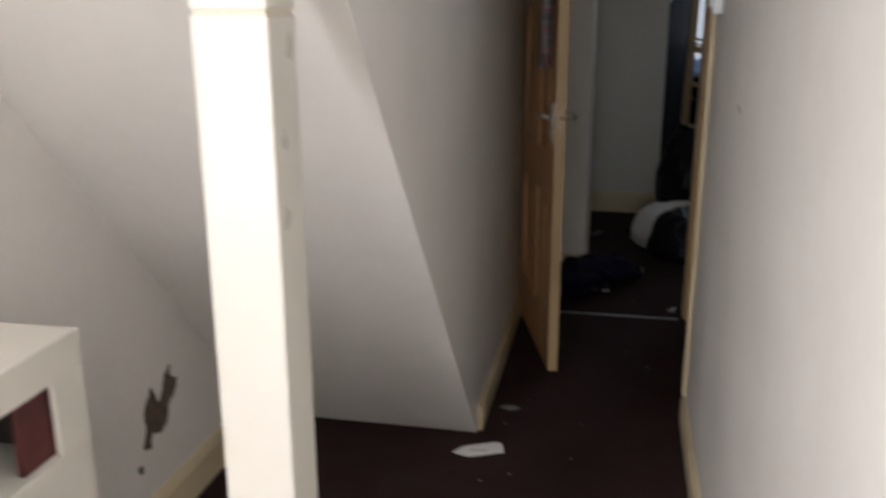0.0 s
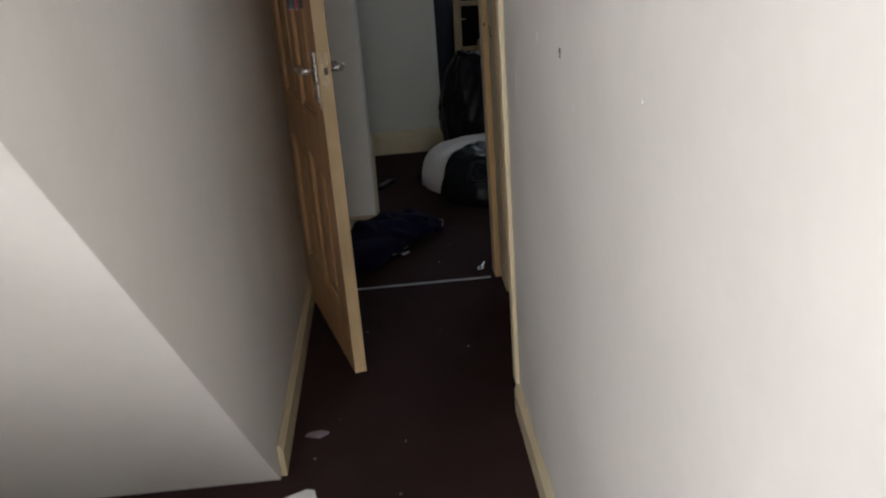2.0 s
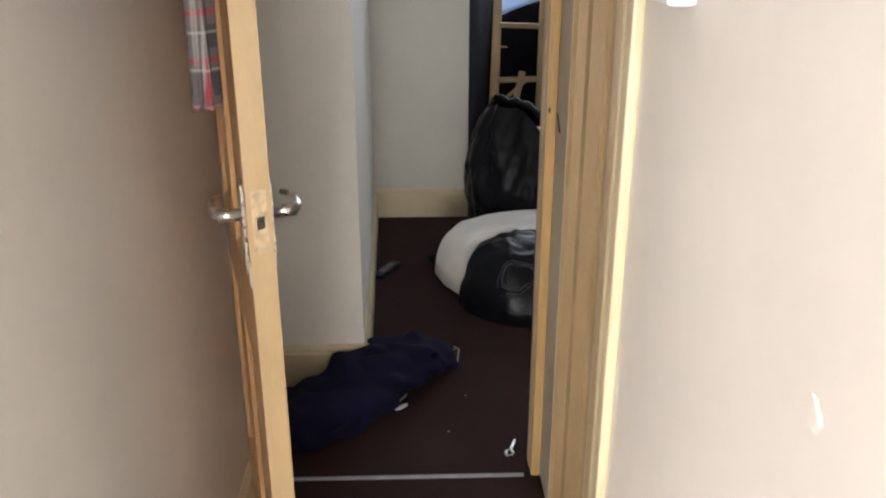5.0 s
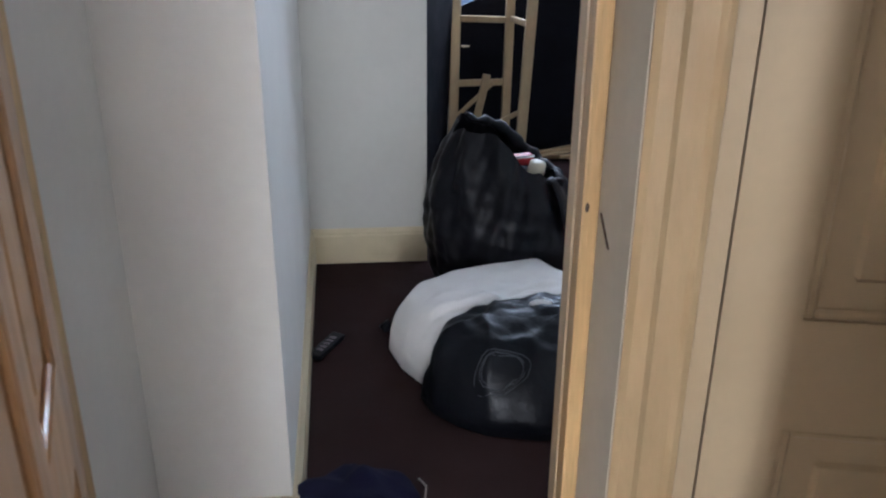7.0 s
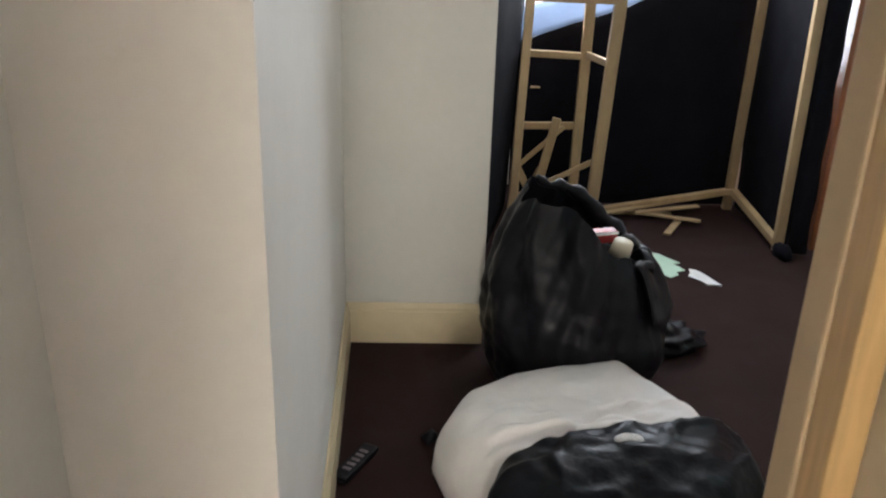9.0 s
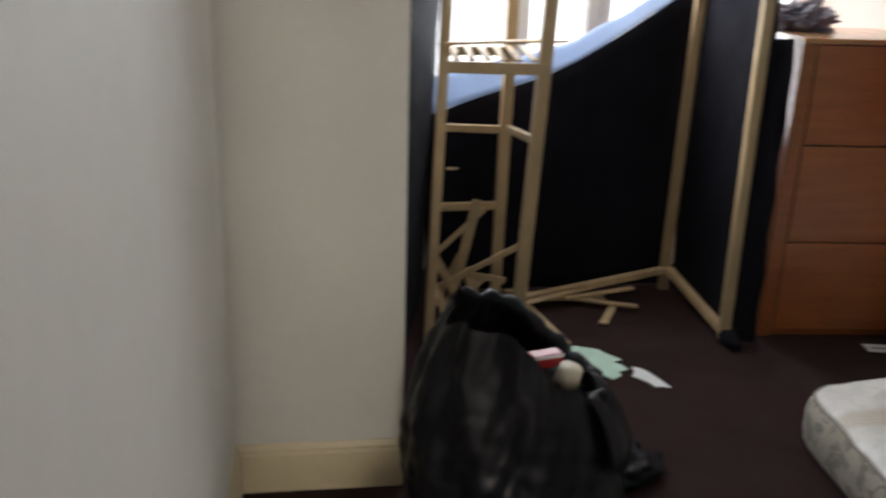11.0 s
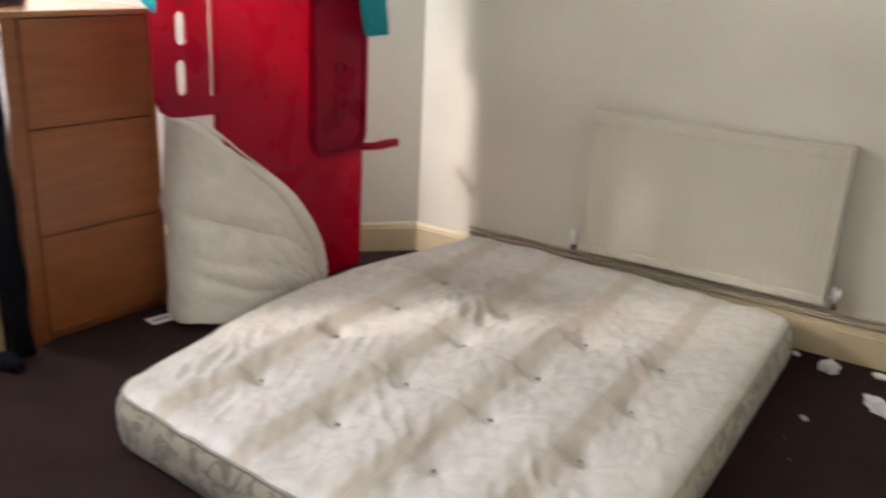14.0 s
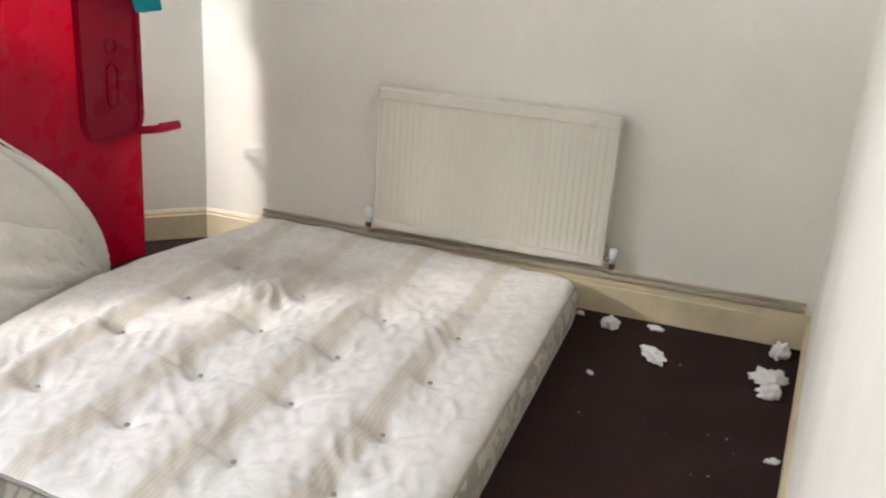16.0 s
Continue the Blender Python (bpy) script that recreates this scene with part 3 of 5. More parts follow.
frame2 = tagged(new("door_frame_2"), "cream painted pine frame of the side door", "door frame", kind="structure")
piece("architrave", moulding(0.002, 0.089, 0.0, ((0, 0.012), (0.12, 0.018), (0.35, 0.018), (0.45, 0.012), (0.8, 0.012), (0.9, 0.016), (1, 0.014)), 2.1), M_ARCH, frame2)
piece("jamb", prism([d2(0.091, -0.006), d2(0.117, -0.006), d2(0.117, 0.09), d2(0.091, 0.09)], 0, 2.05), M_DOORPAINT, frame2)
piece("jamb", prism([d2(0.96, 0.0), d2(0.99, 0.0), d2(0.99, 0.09), d2(0.96, 0.09)], 0, 2.05), M_DOORPAINT, frame2)
piece("architrave", moulding(0.993, 1.07, 0.0, ((0, 0.012), (0.12, 0.018), (1, 0.012)), 2.1), M_ARCH, frame2)


def panel_door(name, w, h, t, label, material, panels, edge_material=None):
    """A panelled door in its own coordinates: hinge edge at x = 0, thickness along y, with sunk panels on both faces."""
    d = thing(name, (0, 0, 0), label, "door")
    xs = sorted({0, w} | {p[0] for p in panels} | {p[1] for p in panels})
    zs = sorted({0, h} | {p[2] for p in panels} | {p[3] for p in panels})
    bm = bmesh.new()
    for a, b in zip(xs, xs[1:]):
        for c, e in zip(zs, zs[1:]):
            hole = any(p[0] <= a and b <= p[1] and p[2] <= c and e <= p[3] for p in panels)
            if not hole:
                add_box(bm, (a, 0, c), (b, t, e))
    bmesh.ops.remove_doubles(bm, verts=bm.verts, dist=1e-5)
    piece("frame", bm, material, d)
    for a, b, c, e in panels:
        bm = box((a, t * 0.3, c), (b, t * 0.7, e))
        add_box(bm, (a + 0.05, t * 0.12, c + 0.05), (b - 0.05, t * 0.88, e - 0.05), 0.009, None, 1)
        for y0, y1 in ((t * 0.05, t * 0.3), (t * 0.7, t * 0.95)):
            for lo, hi in (((a, y0, c), (a + 0.014, y1, e)), ((b - 0.014, y0, c), (b, y1, e)), ((a + 0.014, y0, c), (b - 0.014, y1, c + 0.014)), ((a + 0.014, y0, e - 0.014), (b - 0.014, y1, e))):
                add_box(bm, lo, hi, 0.004, None, 1)
        piece("panel", bm, material, d)
    if edge_material:
        piece("edge", box((w, 0.0005, 0), (w + 0.002, t - 0.0005, h)), edge_material, d, "paler cream painted latch edge")
    return d


SIX = [(0.11, 0.34, 1.52, 1.90), (0.42, 0.65, 1.52, 1.90), (0.11, 0.34, 0.86, 1.42), (0.42, 0.65, 0.86, 1.42), (0.11, 0.34, 0.2, 0.70), (0.42, 0.65, 0.2, 0.70)]
door1 = panel_door("door_1", 0.76, 1.98, 0.040, "brown stained panelled door standing open, pale cream edge", M_DOOR, SIX, M_EDGE)
tagged(door1, kind="structure")


def lever(parent, side, x, z):
    """A lever handle on its rose plate; side is the face's y."""
    s = -1 if side <= 0 else 1
    plate = piece("handle_plate", box((x - 0.022, min(side, side + s * 0.005), z - 0.075), (x + 0.022, max(side, side + s * 0.005), z + 0.075), 0.0015), M_METAL, parent, "brushed steel plate")
    neck = [(x, side + s * 0.004, z + 0.02), (x, side + s * 0.040, z + 0.02)]
    bar = [(x, side + s * 0.040, z + 0.02), (x - 0.018, side + s * 0.046, z + 0.021), (x - 0.055, side + s * 0.048, z + 0.022), (x - 0.080, side + s * 0.044, z + 0.023), (x - 0.090, side + s * 0.030, z + 0.024)]
    piece("handle", tube(neck + bar[1:], [0.0105, 0.0105, 0.0095, 0.0065, 0.005, 0.0045], 12), M_METAL, parent, "bent steel lever", True)


lever(door1, 0.0, 0.715, 0.994)
lever(door1, 0.040, 0.715, 0.994)
piece("latch_plate", box((0.762, 0.008, 0.962), (0.764, 0.032, 1.067), 0.0), M_LATCH, door1, "steel latch plate")
piece("latch", prism([(0.764, 0.014), (0.776, 0.014), (0.764, 0.028)], 1.005, 1.025), M_METAL, door1)
piece("keyhole", box((0.740, -0.002, 0.90), (0.752, 0.0, 0.94), 0.0), M_CREAMLID, door1, "worn pale filler patch")
door1.matrix_world = pose(-0.757, 0.0, 0.012, 0, 0, math.degrees(math.atan2(-0.732, 0.205)))

FOUR = [(0.1, 0.35, 0.94, 1.86), (0.45, 0.7, 0.94, 1.86), (0.1, 0.35, 0.2, 0.775), (0.45, 0.7, 0.2, 0.775)]
door2 = panel_door("door_2", 0.81, 2.03, 0.038, "cream painted four-panel side door, closed", M_DOORPAINT, FOUR)
tagged(door2, kind="structure")
o = D2 + AX * 0.122 + AY * 0.002
door2.matrix_world = pose(o.x, o.y, 0.008, 0, 0, -13)

# ---- things in the hall ----
post = thing("newel_post", (-0.817, -2.85, 0), "white gloss painted square timber post under the stairs", "post")
piece("shaft", box((-0.054, -0.05, 0.0), (0.054, 0.05, 1.428), 0.004), M_WHITE, post)
piece("upper_shaft", box((-0.054, -0.05, 1.434), (0.054, 0.05, 1.66), 0.004), M_WHITE, post)
cap = bmesh.new()
add_box(cap, (-0.050, -0.046, 1.428), (0.050, 0.046, 1.434))
piece("joint", cap, M_GREYSTRIP, post, "grey joint line")

bx = thing("meter_cupboard", (-1.365, -3.25, 0), "white painted boxed-in cupboard with a broken open front", "cupboard")
bm = bmesh.new()
for lo, hi in (((-0.164, -0.5, 0.0), (0.165, 0.5, 0.715)), ((-0.164, -0.5, 0.846), (0.165, 0.5, 0.915)), ((0.155, 0.42, 0.715), (0.165, 0.5, 0.846)), ((0.155, -0.5, 0.715), (0.165, -0.4, 0.846)), ((-0.164, 0.455, 0.715), (0.155, 0.5, 0.846))):
    add_box(bm, lo, hi, 0.003)
piece("casing", bm, M_WHITE, bx)
# two added dark plates stand in for the shade behind the broken front
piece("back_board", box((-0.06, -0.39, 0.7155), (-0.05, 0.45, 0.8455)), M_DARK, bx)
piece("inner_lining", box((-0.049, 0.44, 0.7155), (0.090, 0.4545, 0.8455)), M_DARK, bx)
piece("board", box((0.138, 0.345, 0.7155), (0.150, 0.4535, 0.8455), 0.002), M_BRICKRED, bx, "dusty red-brown board inside")
rag = rings_mesh(lambda h, a: ((0.05 + 0.05 * math.sin(math.pi * (0.08 + 0.84 * h)) * math.cos(a)), 0.20 + 0.10 * math.sin(math.pi * (0.08 + 0.84 * h)) * math.sin(a) + 0.02 * nz((a, h, 0), 2), 0.716 + 0.12 * h), 10, 16)
piece("rag", rag, M_GREYCLOTH, bx, "grey rag stuffed inside", True)

sw = thing("light_switch", (RW - 0.001, -1.20, 1.445), "small white plastic switch box on the corridor wall", "switch")
piece("casing", box((-0.028, -0.04, -0.04), (0.0, 0.04, 0.04), 0.006), M_UPVC, sw)
piece("rocker", box((-0.036, -0.012, -0.02), (-0.03, 0.012, 0.02), 0.002), M_UPVC, sw)


def splat(name, at, normal_axis, pts, thick, material, label, category, seed):
    """An irregular thin patch lying on a wall (x) or floor (z)."""
    t = thing(name, at, label, category)
    bm = bmesh.new()
    add_prism(bm, pts, 0.0, thick, normal_axis)
    bm.faces.ensure_lookup_table()
    piece("patch", bm, material, t)
    return t


def ragged(rx, ry, n, seed, rough=0.35):
    out = []
    for i in range(n):
        a = 2 * math.pi * i / n
        r = 1 + rough * nz((math.cos(a), math.sin(a), 0), 2.1, seed) * 2
        out.append((rx * r * math.cos(a), ry * r * math.sin(a)))
    return out


def torn_outline(seed):
    """Outline of the broken patch: two tongues upward, a bite out of the foot."""
    plan = [(-0.075, -0.09), (-0.045, -0.105), (-0.035, -0.06), (0.0, -0.085), (0.03, -0.06), (0.035, -0.005), (0.07, 0.02), (0.085, 0.07), (0.055, 0.085), (0.06, 0.13), (0.035, 0.11), (0.02, 0.05), (-0.005, 0.035), (-0.02, 0.10), (-0.045, 0.06), (-0.06, 0.03), (-0.052, -0.03)]
    out = []
    for (a, b), (c, d) in zip(plan, plan[1:] + plan[:1]):
        for k in range(4):
            f = k / 4
            x, y = a + (c - a) * f, b + (d - b) * f
            out.append((1.3 * x + 0.010 * nz((x * 60, y * 60, 0), 1.0, seed), 0.8 * y + 0.010 * nz((x * 60, y * 60, 5), 1.0, seed)))
    return out


splat("broken_plaster", (AW, -1.985, 0.355), "x", torn_outline(3.1), 0.004, M_DAMAGE, "dark patch of broken plaster on the wall", "wall damage", 3)
splat("broken_plaster", (AW, -2.10, 0.235), "x", ragged(0.012, 0.01, 12, 5.2, 0.4), 0.003, M_DAMAGE, "small chip of broken plaster on the wall", "wall damage", 5)
for y, z, r, s in ((-1.553, 1.19, 0.012, 1.0), (-1.79, 1.193, 0.009, 2.0), (-1.893, 1.115, 0.008, 4.0), (-2.30, 1.207, 0.004, 6.0)):
    splat("plaster_chip", (RW - 0.0012, y, z), "x", ragged(r * 0.6, r, 12, s, 0.4), 0.0014, M_WALL if s != 2.0 else M_DAMAGE, "small chip in the painted corridor wall", "wall chip", s)

leaflet = thing("leaflet", (-0.725, -1.395, 0.002), "white folded paper leaflet on the carpet", "paper", rz=8)
bm = bmesh.new()
add_prism(bm, [(-0.085, -0.03), (-0.03, -0.055), (0.085, -0.02), (0.08, 0.035), (0.06, 0.045), (-0.05, 0.01)], 0.0, 0.004)
piece("sheet", bm, M_PAPER, leaflet)
piece("print", box((-0.03, -0.018, 0.0042), (0.03, -0.012, 0.0048)), M_GREYCLOTH, leaflet, "faint grey printed bar")
scrap = thing("paper_scrap", (-0.66, -1.07, 0.002), "small grey scrap of paper on the carpet", "paper")
bm = bmesh.new()
add_prism(bm, ragged(0.035, 0.018, 9, 2.2, 0.2), 0.0, 0.003)
piece("sheet", bm, M_SCRUNCH, scrap)

shirt = thing("plaid_shirt", (0, 0, 0), "grey and red plaid shirt hanging on the open door", "shirt")


def shirt_fn(u, v):
    x = 0.760 - 0.055 * u - 0.01 * math.sin(6 * v)
    z = 1.17 + 0.05 * math.sin(3.0 * u + 0.5) + 0.62 * v - 0.05 * math.sin(math.pi * u) * (1 - v) + (0.06 * u if v < 0.01 else 0.05 * u * (1 - v))
    y = -0.018 - 0.010 * math.sin(11 * u + 2 * v) - 0.014 * (1 - v)
    return (x, y, z)


piece("cloth", sheet(shirt_fn, 14, 20, 0.01), M_PLAID, shirt, "", True)


def sleeve_fn(u, v):
    a = 2 * math.pi * u
    return (0.738 + 0.018 * math.cos(a) * (0.7 + 0.3 * v), -0.040 + 0.010 * math.sin(a) - 0.01 * (1 - v), 1.20 + 0.5 * v + 0.012 * math.sin(5 * v + a))


piece("sleeve", sheet(sleeve_fn, 18, 16, 0.005), M_PLAID, shirt, "", True)
shirt.matrix_world = door1.matrix_world.copy()


# ---- things in the bedroom, largest first ----
# mattress on the floor: corners of its plan
MA, MB, MC, MD = Vector((1.275, 2.325, 0)), Vector((1.135, 0.755, 0)), Vector((3.215, 0.752, 0)), Vector((3.30, 2.235, 0))
MT = 0.195
TUFTS = [(x, y + 0.012 * math.sin(7 * x + 3 * j)) for j, (y, xs) in enumerate(((2.04, (1.61, 2.01, 2.35, 2.70, 3.04)), (1.66, (1.55, 1.87, 2.225, 2.55, 2.90)), (1.33, (1.52, 1.84, 2.165, 2.50, 2.85)), (1.02, (1.50, 1.80, 2.14, 2.48, 2.83)))) for x in xs]


CORNER = 0.10


def mat_plan(u, v):
    """u along the length from the near end, v across from the door side."""
    du, dv = CORNER - 2.0 * min(u, 1 - u), CORNER - 1.5 * min(v, 1 - v)
    if du > 0 and dv > 0:
        k = max(du, dv) / math.hypot(du, dv)
        eu, ev = (CORNER - du * k) / 2.0, (CORNER - dv * k) / 1.5
        u, v = (eu if u < 0.5 else 1 - eu), (ev if v < 0.5 else 1 - ev)
    p = (MB * (1 - u) + MC * u) * (1 - v) + (MA * (1 - u) + MD * u) * v
    return p + Vector((0, 0.15 * v * math.sin(math.pi * u) ** 1.3, 0))


def mat_top(u, v):
    p = mat_plan(u, v)
    edge = min(u, 1 - u, v, 1 - v)
    z = MT - 0.03 * math.exp(-edge / 0.012) + 0.012 * math.sin(math.pi * u) * math.sin(math.pi * v)
    dip = 0.0
    for x, y in TUFTS:
        d = math.hypot(p.x - x, p.y - y)
        dip += 0.030 * math.exp(-(d / 0.04) ** 2) + 0.014 * math.exp(-d / 0.13)
        if abs(p.x - x + 0.12 * (p.y - y)) < 0.05 and -0.20 < p.y - y < 0.20:
            dip += 0.009 * math.exp(-((p.x - x + 0.12 * (p.y - y)) / 0.012) ** 2) * (1 - abs(p.y - y) / 0.20)
    fade = min(1.0, edge / 0.07)
    flat = 0.35 + 0.65 * min(1.0, max(0.0, (0.80 - u) / 0.18))
    row = 0.014 * math.cos(2 * math.pi * (p.y - 1.66) / 0.34) * flat * (1 if 0.9 < p.y < 2.15 else 0.3)
    wrinkle = 0.020 * (0.3 - abs(nz((p.x * 6 + p.y * 2.4, p.y * 17 - p.x * 8, 0), 1.0, 7.0))) * flat * (0.4 + abs(nz(p, 2.2, 4.0)) * 1.8)
    sag = -0.022 * math.exp(-((u - 0.74) / 0.10) ** 2) * math.sin(math.pi * v)
    z += -dip * flat + (wrinkle - row) * fade + sag + 0.009 * nz(p, 5.0, 2.0) + 0.005 * nz(p, 13.0, 5.0)
    return Vector((p.x, p.y, z))


mattress = thing("mattress", (2.2, 1.5, 0), "stained cream damask double mattress lying on the carpet", "mattress")
mattress.matrix_world = Matrix.Identity(4)
nu, nv = 210, 170
bm = bmesh.new()
grid = [[bm.verts.new(mat_top(i / nu, j / nv)) for j in range(nv + 1)] for i in range(nu + 1)]
for i in range(nu):
    for j in range(nv):
        bm.faces.new((grid[i][j], grid[i + 1][j], grid[i + 1][j + 1], grid[i][j + 1]))
piece("top", bm, M_TICK, mattress, "cream damask top with beige stripes and tufts", True)
rim = [(i / nu, 0.0) for i in range(nu)] + [(1.0, j / nv) for j in range(nv)] + [(1 - i / nu, 1.0) for i in range(nu)] + [(0.0, 1 - j / nv) for j in range(nv)]
mid = (MA + MB + MC + MD) / 4
bm = bmesh.new()
prof = [(0.0, 0.0), (0.012, 0.02), (0.020, 0.06), (0.022, 0.10), (0.016, 0.14), (0.004, 1.0)]
rows = []
for out, h in prof:
    ring = []
    for u, v in rim:
        t = mat_top(u, v)
        n = Vector(((0.0 if 0 < u < 1 else (1 if u >= 1 else -1)), (0.0 if 0 < v < 1 else (1 if v >= 1 else -1)), 0)).normalized()
        wob = 0.006 * nz(t, 6.0, 9.0) * (1 if 0.02 < h < 1 else 0)
        ring.append(bm.verts.new((t.x + n.x * (out + wob), t.y + n.y * (out + wob), t.z - 0.002 if h == 1.0 else 0.002 + h)))
    rows.append(ring)
for a, b in zip(rows, rows[1:]):
    for k in range(len(rim)):
        bm.faces.new((a[k], a[(k + 1) % len(rim)], b[(k + 1) % len(rim)], b[k]))
bm.faces.new(rows[0][::-1])
piece("border", bm, M_TICKSIDE, mattress, "patterned side border, greyed for its shaded near end", True)
M_PIPING = mat("grey_piping", (0.36, 0.33, 0.29), 0.7, 0.1)
for dz, nm in ((0.0, "piping"),):
    pts = [mat_top(u, v) + Vector((0, 0, 0.002)) for u, v in rim[::2]] + [mat_top(*rim[0]) + Vector((0, 0, 0.002))]
    piece(nm, tube(pts, 0.0065, 6), M_PIPING, mattress, "grey piped edge", True)
for x, y in TUFTS:
    bm = bmesh.new()
    bmesh.ops.create_uvsphere(bm, u_segments=8, v_segments=6, radius=0.009)
    bmesh.ops.scale(bm, vec=(1, 1, 0.5), verts=bm.verts)
    z = MT - 0.036
    bmesh.ops.translate(bm, vec=(x, y, z), verts=bm.verts)
    piece("tuft", bm, M_PIPING, mattress, "", True)

# radiator
rad = thing("radiator", (3.35, 1.18, 0), "white ribbed panel radiator on the wall", "radiator")
bm = bmesh.new()
Y0, Y1, Z0, Z1 = -0.505, 0.51, 0.232, 0.842
cols = 34
prof = []
for k in range(cols * 6 + 1):
    f = k / (cols * 6)
    y = Y0 + 0.02 + (Y1 - Y0 - 0.04) * f
    ph = (k % 6) / 6
    prof.append((y, 0.0018 if 0.25 < ph < 0.75 else 0.0))
a = [bm.verts.new((-0.088 + d, y, Z0 + 0.035)) for y, d in prof]
b = [bm.verts.new((-0.088 + d, y, Z1 - 0.035)) for y, d in prof]
for k in range(len(prof) - 1):
    bm.faces.new((a[k], a[k + 1], b[k + 1], b[k]))
piece("ribbed_face", bm, M_RAD, rad)
piece("bottom_band", box((-0.094, Y0, Z0), (-0.079, Y1, Z0 + 0.036), 0.005), M_RAD, rad)
piece("top_band", box((-0.094, Y0, Z1 - 0.036), (-0.079, Y1, Z1), 0.005), M_RAD, rad)
for y in (Y0, Y1 - 0.022):
    piece("side_band", box((-0.094, y, Z0 + 0.0365), (-0.079, y + 0.022, Z1 - 0.0365), 0.004), M_RAD, rad)
piece("back_panel", box((-0.078, Y0 + 0.01, Z0 + 0.01), (-0.066, Y1 - 0.01, Z1 - 0.01), 0.003), M_RAD, rad)
piece("top_grille", box((-0.096, Y0 - 0.004, Z1 - 0.004), (-0.03, Y1 + 0.004, Z1 + 0.006), 0.003), M_RAD, rad)
for y in (Y0 - 0.003, Y1 - 0.001):
    piece("side_cover", box((-0.096, y, Z0), (-0.03, y + 0.004, Z1), 0.0015), M_RAD, rad)
for y in (-0.3, 0.3):
    piece("bracket", box((-0.066, y - 0.02, Z0 + 0.05), (-0.001, y + 0.02, Z1 - 0.05)), M_RAD, rad)
for y, s in ((Y0 - 0.005, -1), (Y1 + 0.005, 1)):
    v = piece("valve", tube([(-0.07, y, Z0 + 0.03), (-0.07, y + s * 0.035, Z0 + 0.03)], 0.010, 10), M_METAL, rad, "steel valve", True)
    piece("valve_cap", tube([(-0.07, y + s * 0.035, Z0 + 0.015), (-0.07, y + s * 0.035, Z0 + 0.075)], [0.014, 0.017], 12), M_UPVC, rad, "white plastic valve cap", True)
    piece("valve_body", tube([(-0.07, y + s * 0.035, Z0 - 0.01), (-0.07, y + s * 0.035, Z0 + 0.018)], 0.013, 10), M_DAMAGE, rad, "tarnished valve body", True)
    piece("tail_pipe", tube([(-0.07, y + s * 0.035, Z0 - 0.008), (-0.07, y + s * 0.035, 0.205), (-0.045, y + s * 0.035, 0.19)], 0.0075, 8), M_PIPE, rad, "", True)
for z, x in ((0.166, 3.333), (0.192, 3.338)):
    p = piece("pipe", tube([(x, -0.13, z), (x, 1.0, z - 0.004), (x, 2.3, z)], 0.008, 10), M_PIPE, None, "cream painted heating pipe", True)
    p.parent = rad
    p.matrix_parent_inverse = rad.matrix_world.inverted()

# chest of drawers
chest = thing("chest_of_drawers", (1.52, 3.075, 0), "tall reddish-brown veneered chest of three deep drawers", "chest of drawers", rz=-5)
CW, CD, CH = 0.575, 0.56, 1.205
bm = bmesh.new()
add_box(bm, (0, 0.004, 0), (0.055, CD, CH - 0.022), 0.002)
add_box(bm, (CW - 0.03, 0.004, 0), (CW, CD, CH - 0.022), 0.002)
add_box(bm, (0.055, CD - 0.012, 0.02), (CW - 0.03, CD, CH - 0.022))
add_box(bm, (0.055, 0.02, 0), (CW - 0.03, 0.04, 0.03), 0.002)
piece("carcass", bm, M_CHEST, chest)
piece("top", box((-0.006, -0.006, CH - 0.021), (CW + 0.006, CD + 0.004, CH), 0.004), M_CHESTTOP, chest, "glossy orange-brown worn top")
for z0, z1 in ((0.032, 0.408), (0.413, 0.800), (0.805, 1.180)):
    dr = piece("drawer", box((0.058, 0.0, z0), (CW - 0.033, 0.02, z1), 0.003), M_CHEST, chest)
    tray = box((0.07, 0.021, z0 + 0.03), (CW - 0.045, CD - 0.03, z1 - 0.06))
    piece("drawer_box", tray, M_TIMBER, chest)

# crumpled clothes on the chest
cl = thing("crumpled_clothes", (1.74, 3.25, 1.196), "crumpled grey-purple clothes heaped on the chest top", "clothes")
cl_bm = bmesh.new()
bmesh.ops.create_icosphere(cl_bm, subdivisions=5, radius=1.0)
for v in cl_bm.verts:
    d = v.co.copy()
    k = 1 + 0.55 * nz(d, 2.3, 4.0) + 0.35 * abs(nz(d, 5.0, 1.0)) + 0.12 * nz(d, 11.0, 2.0)
    v.co = Vector((d.x * 0.11 * k, d.y * 0.10 * k, max(0.001, 0.035 + d.z * 0.07 * k)))
piece("cloth", cl_bm, M_SCRUNCH, cl, "", True)
cl.location = (1.68, 3.40, 1.206)

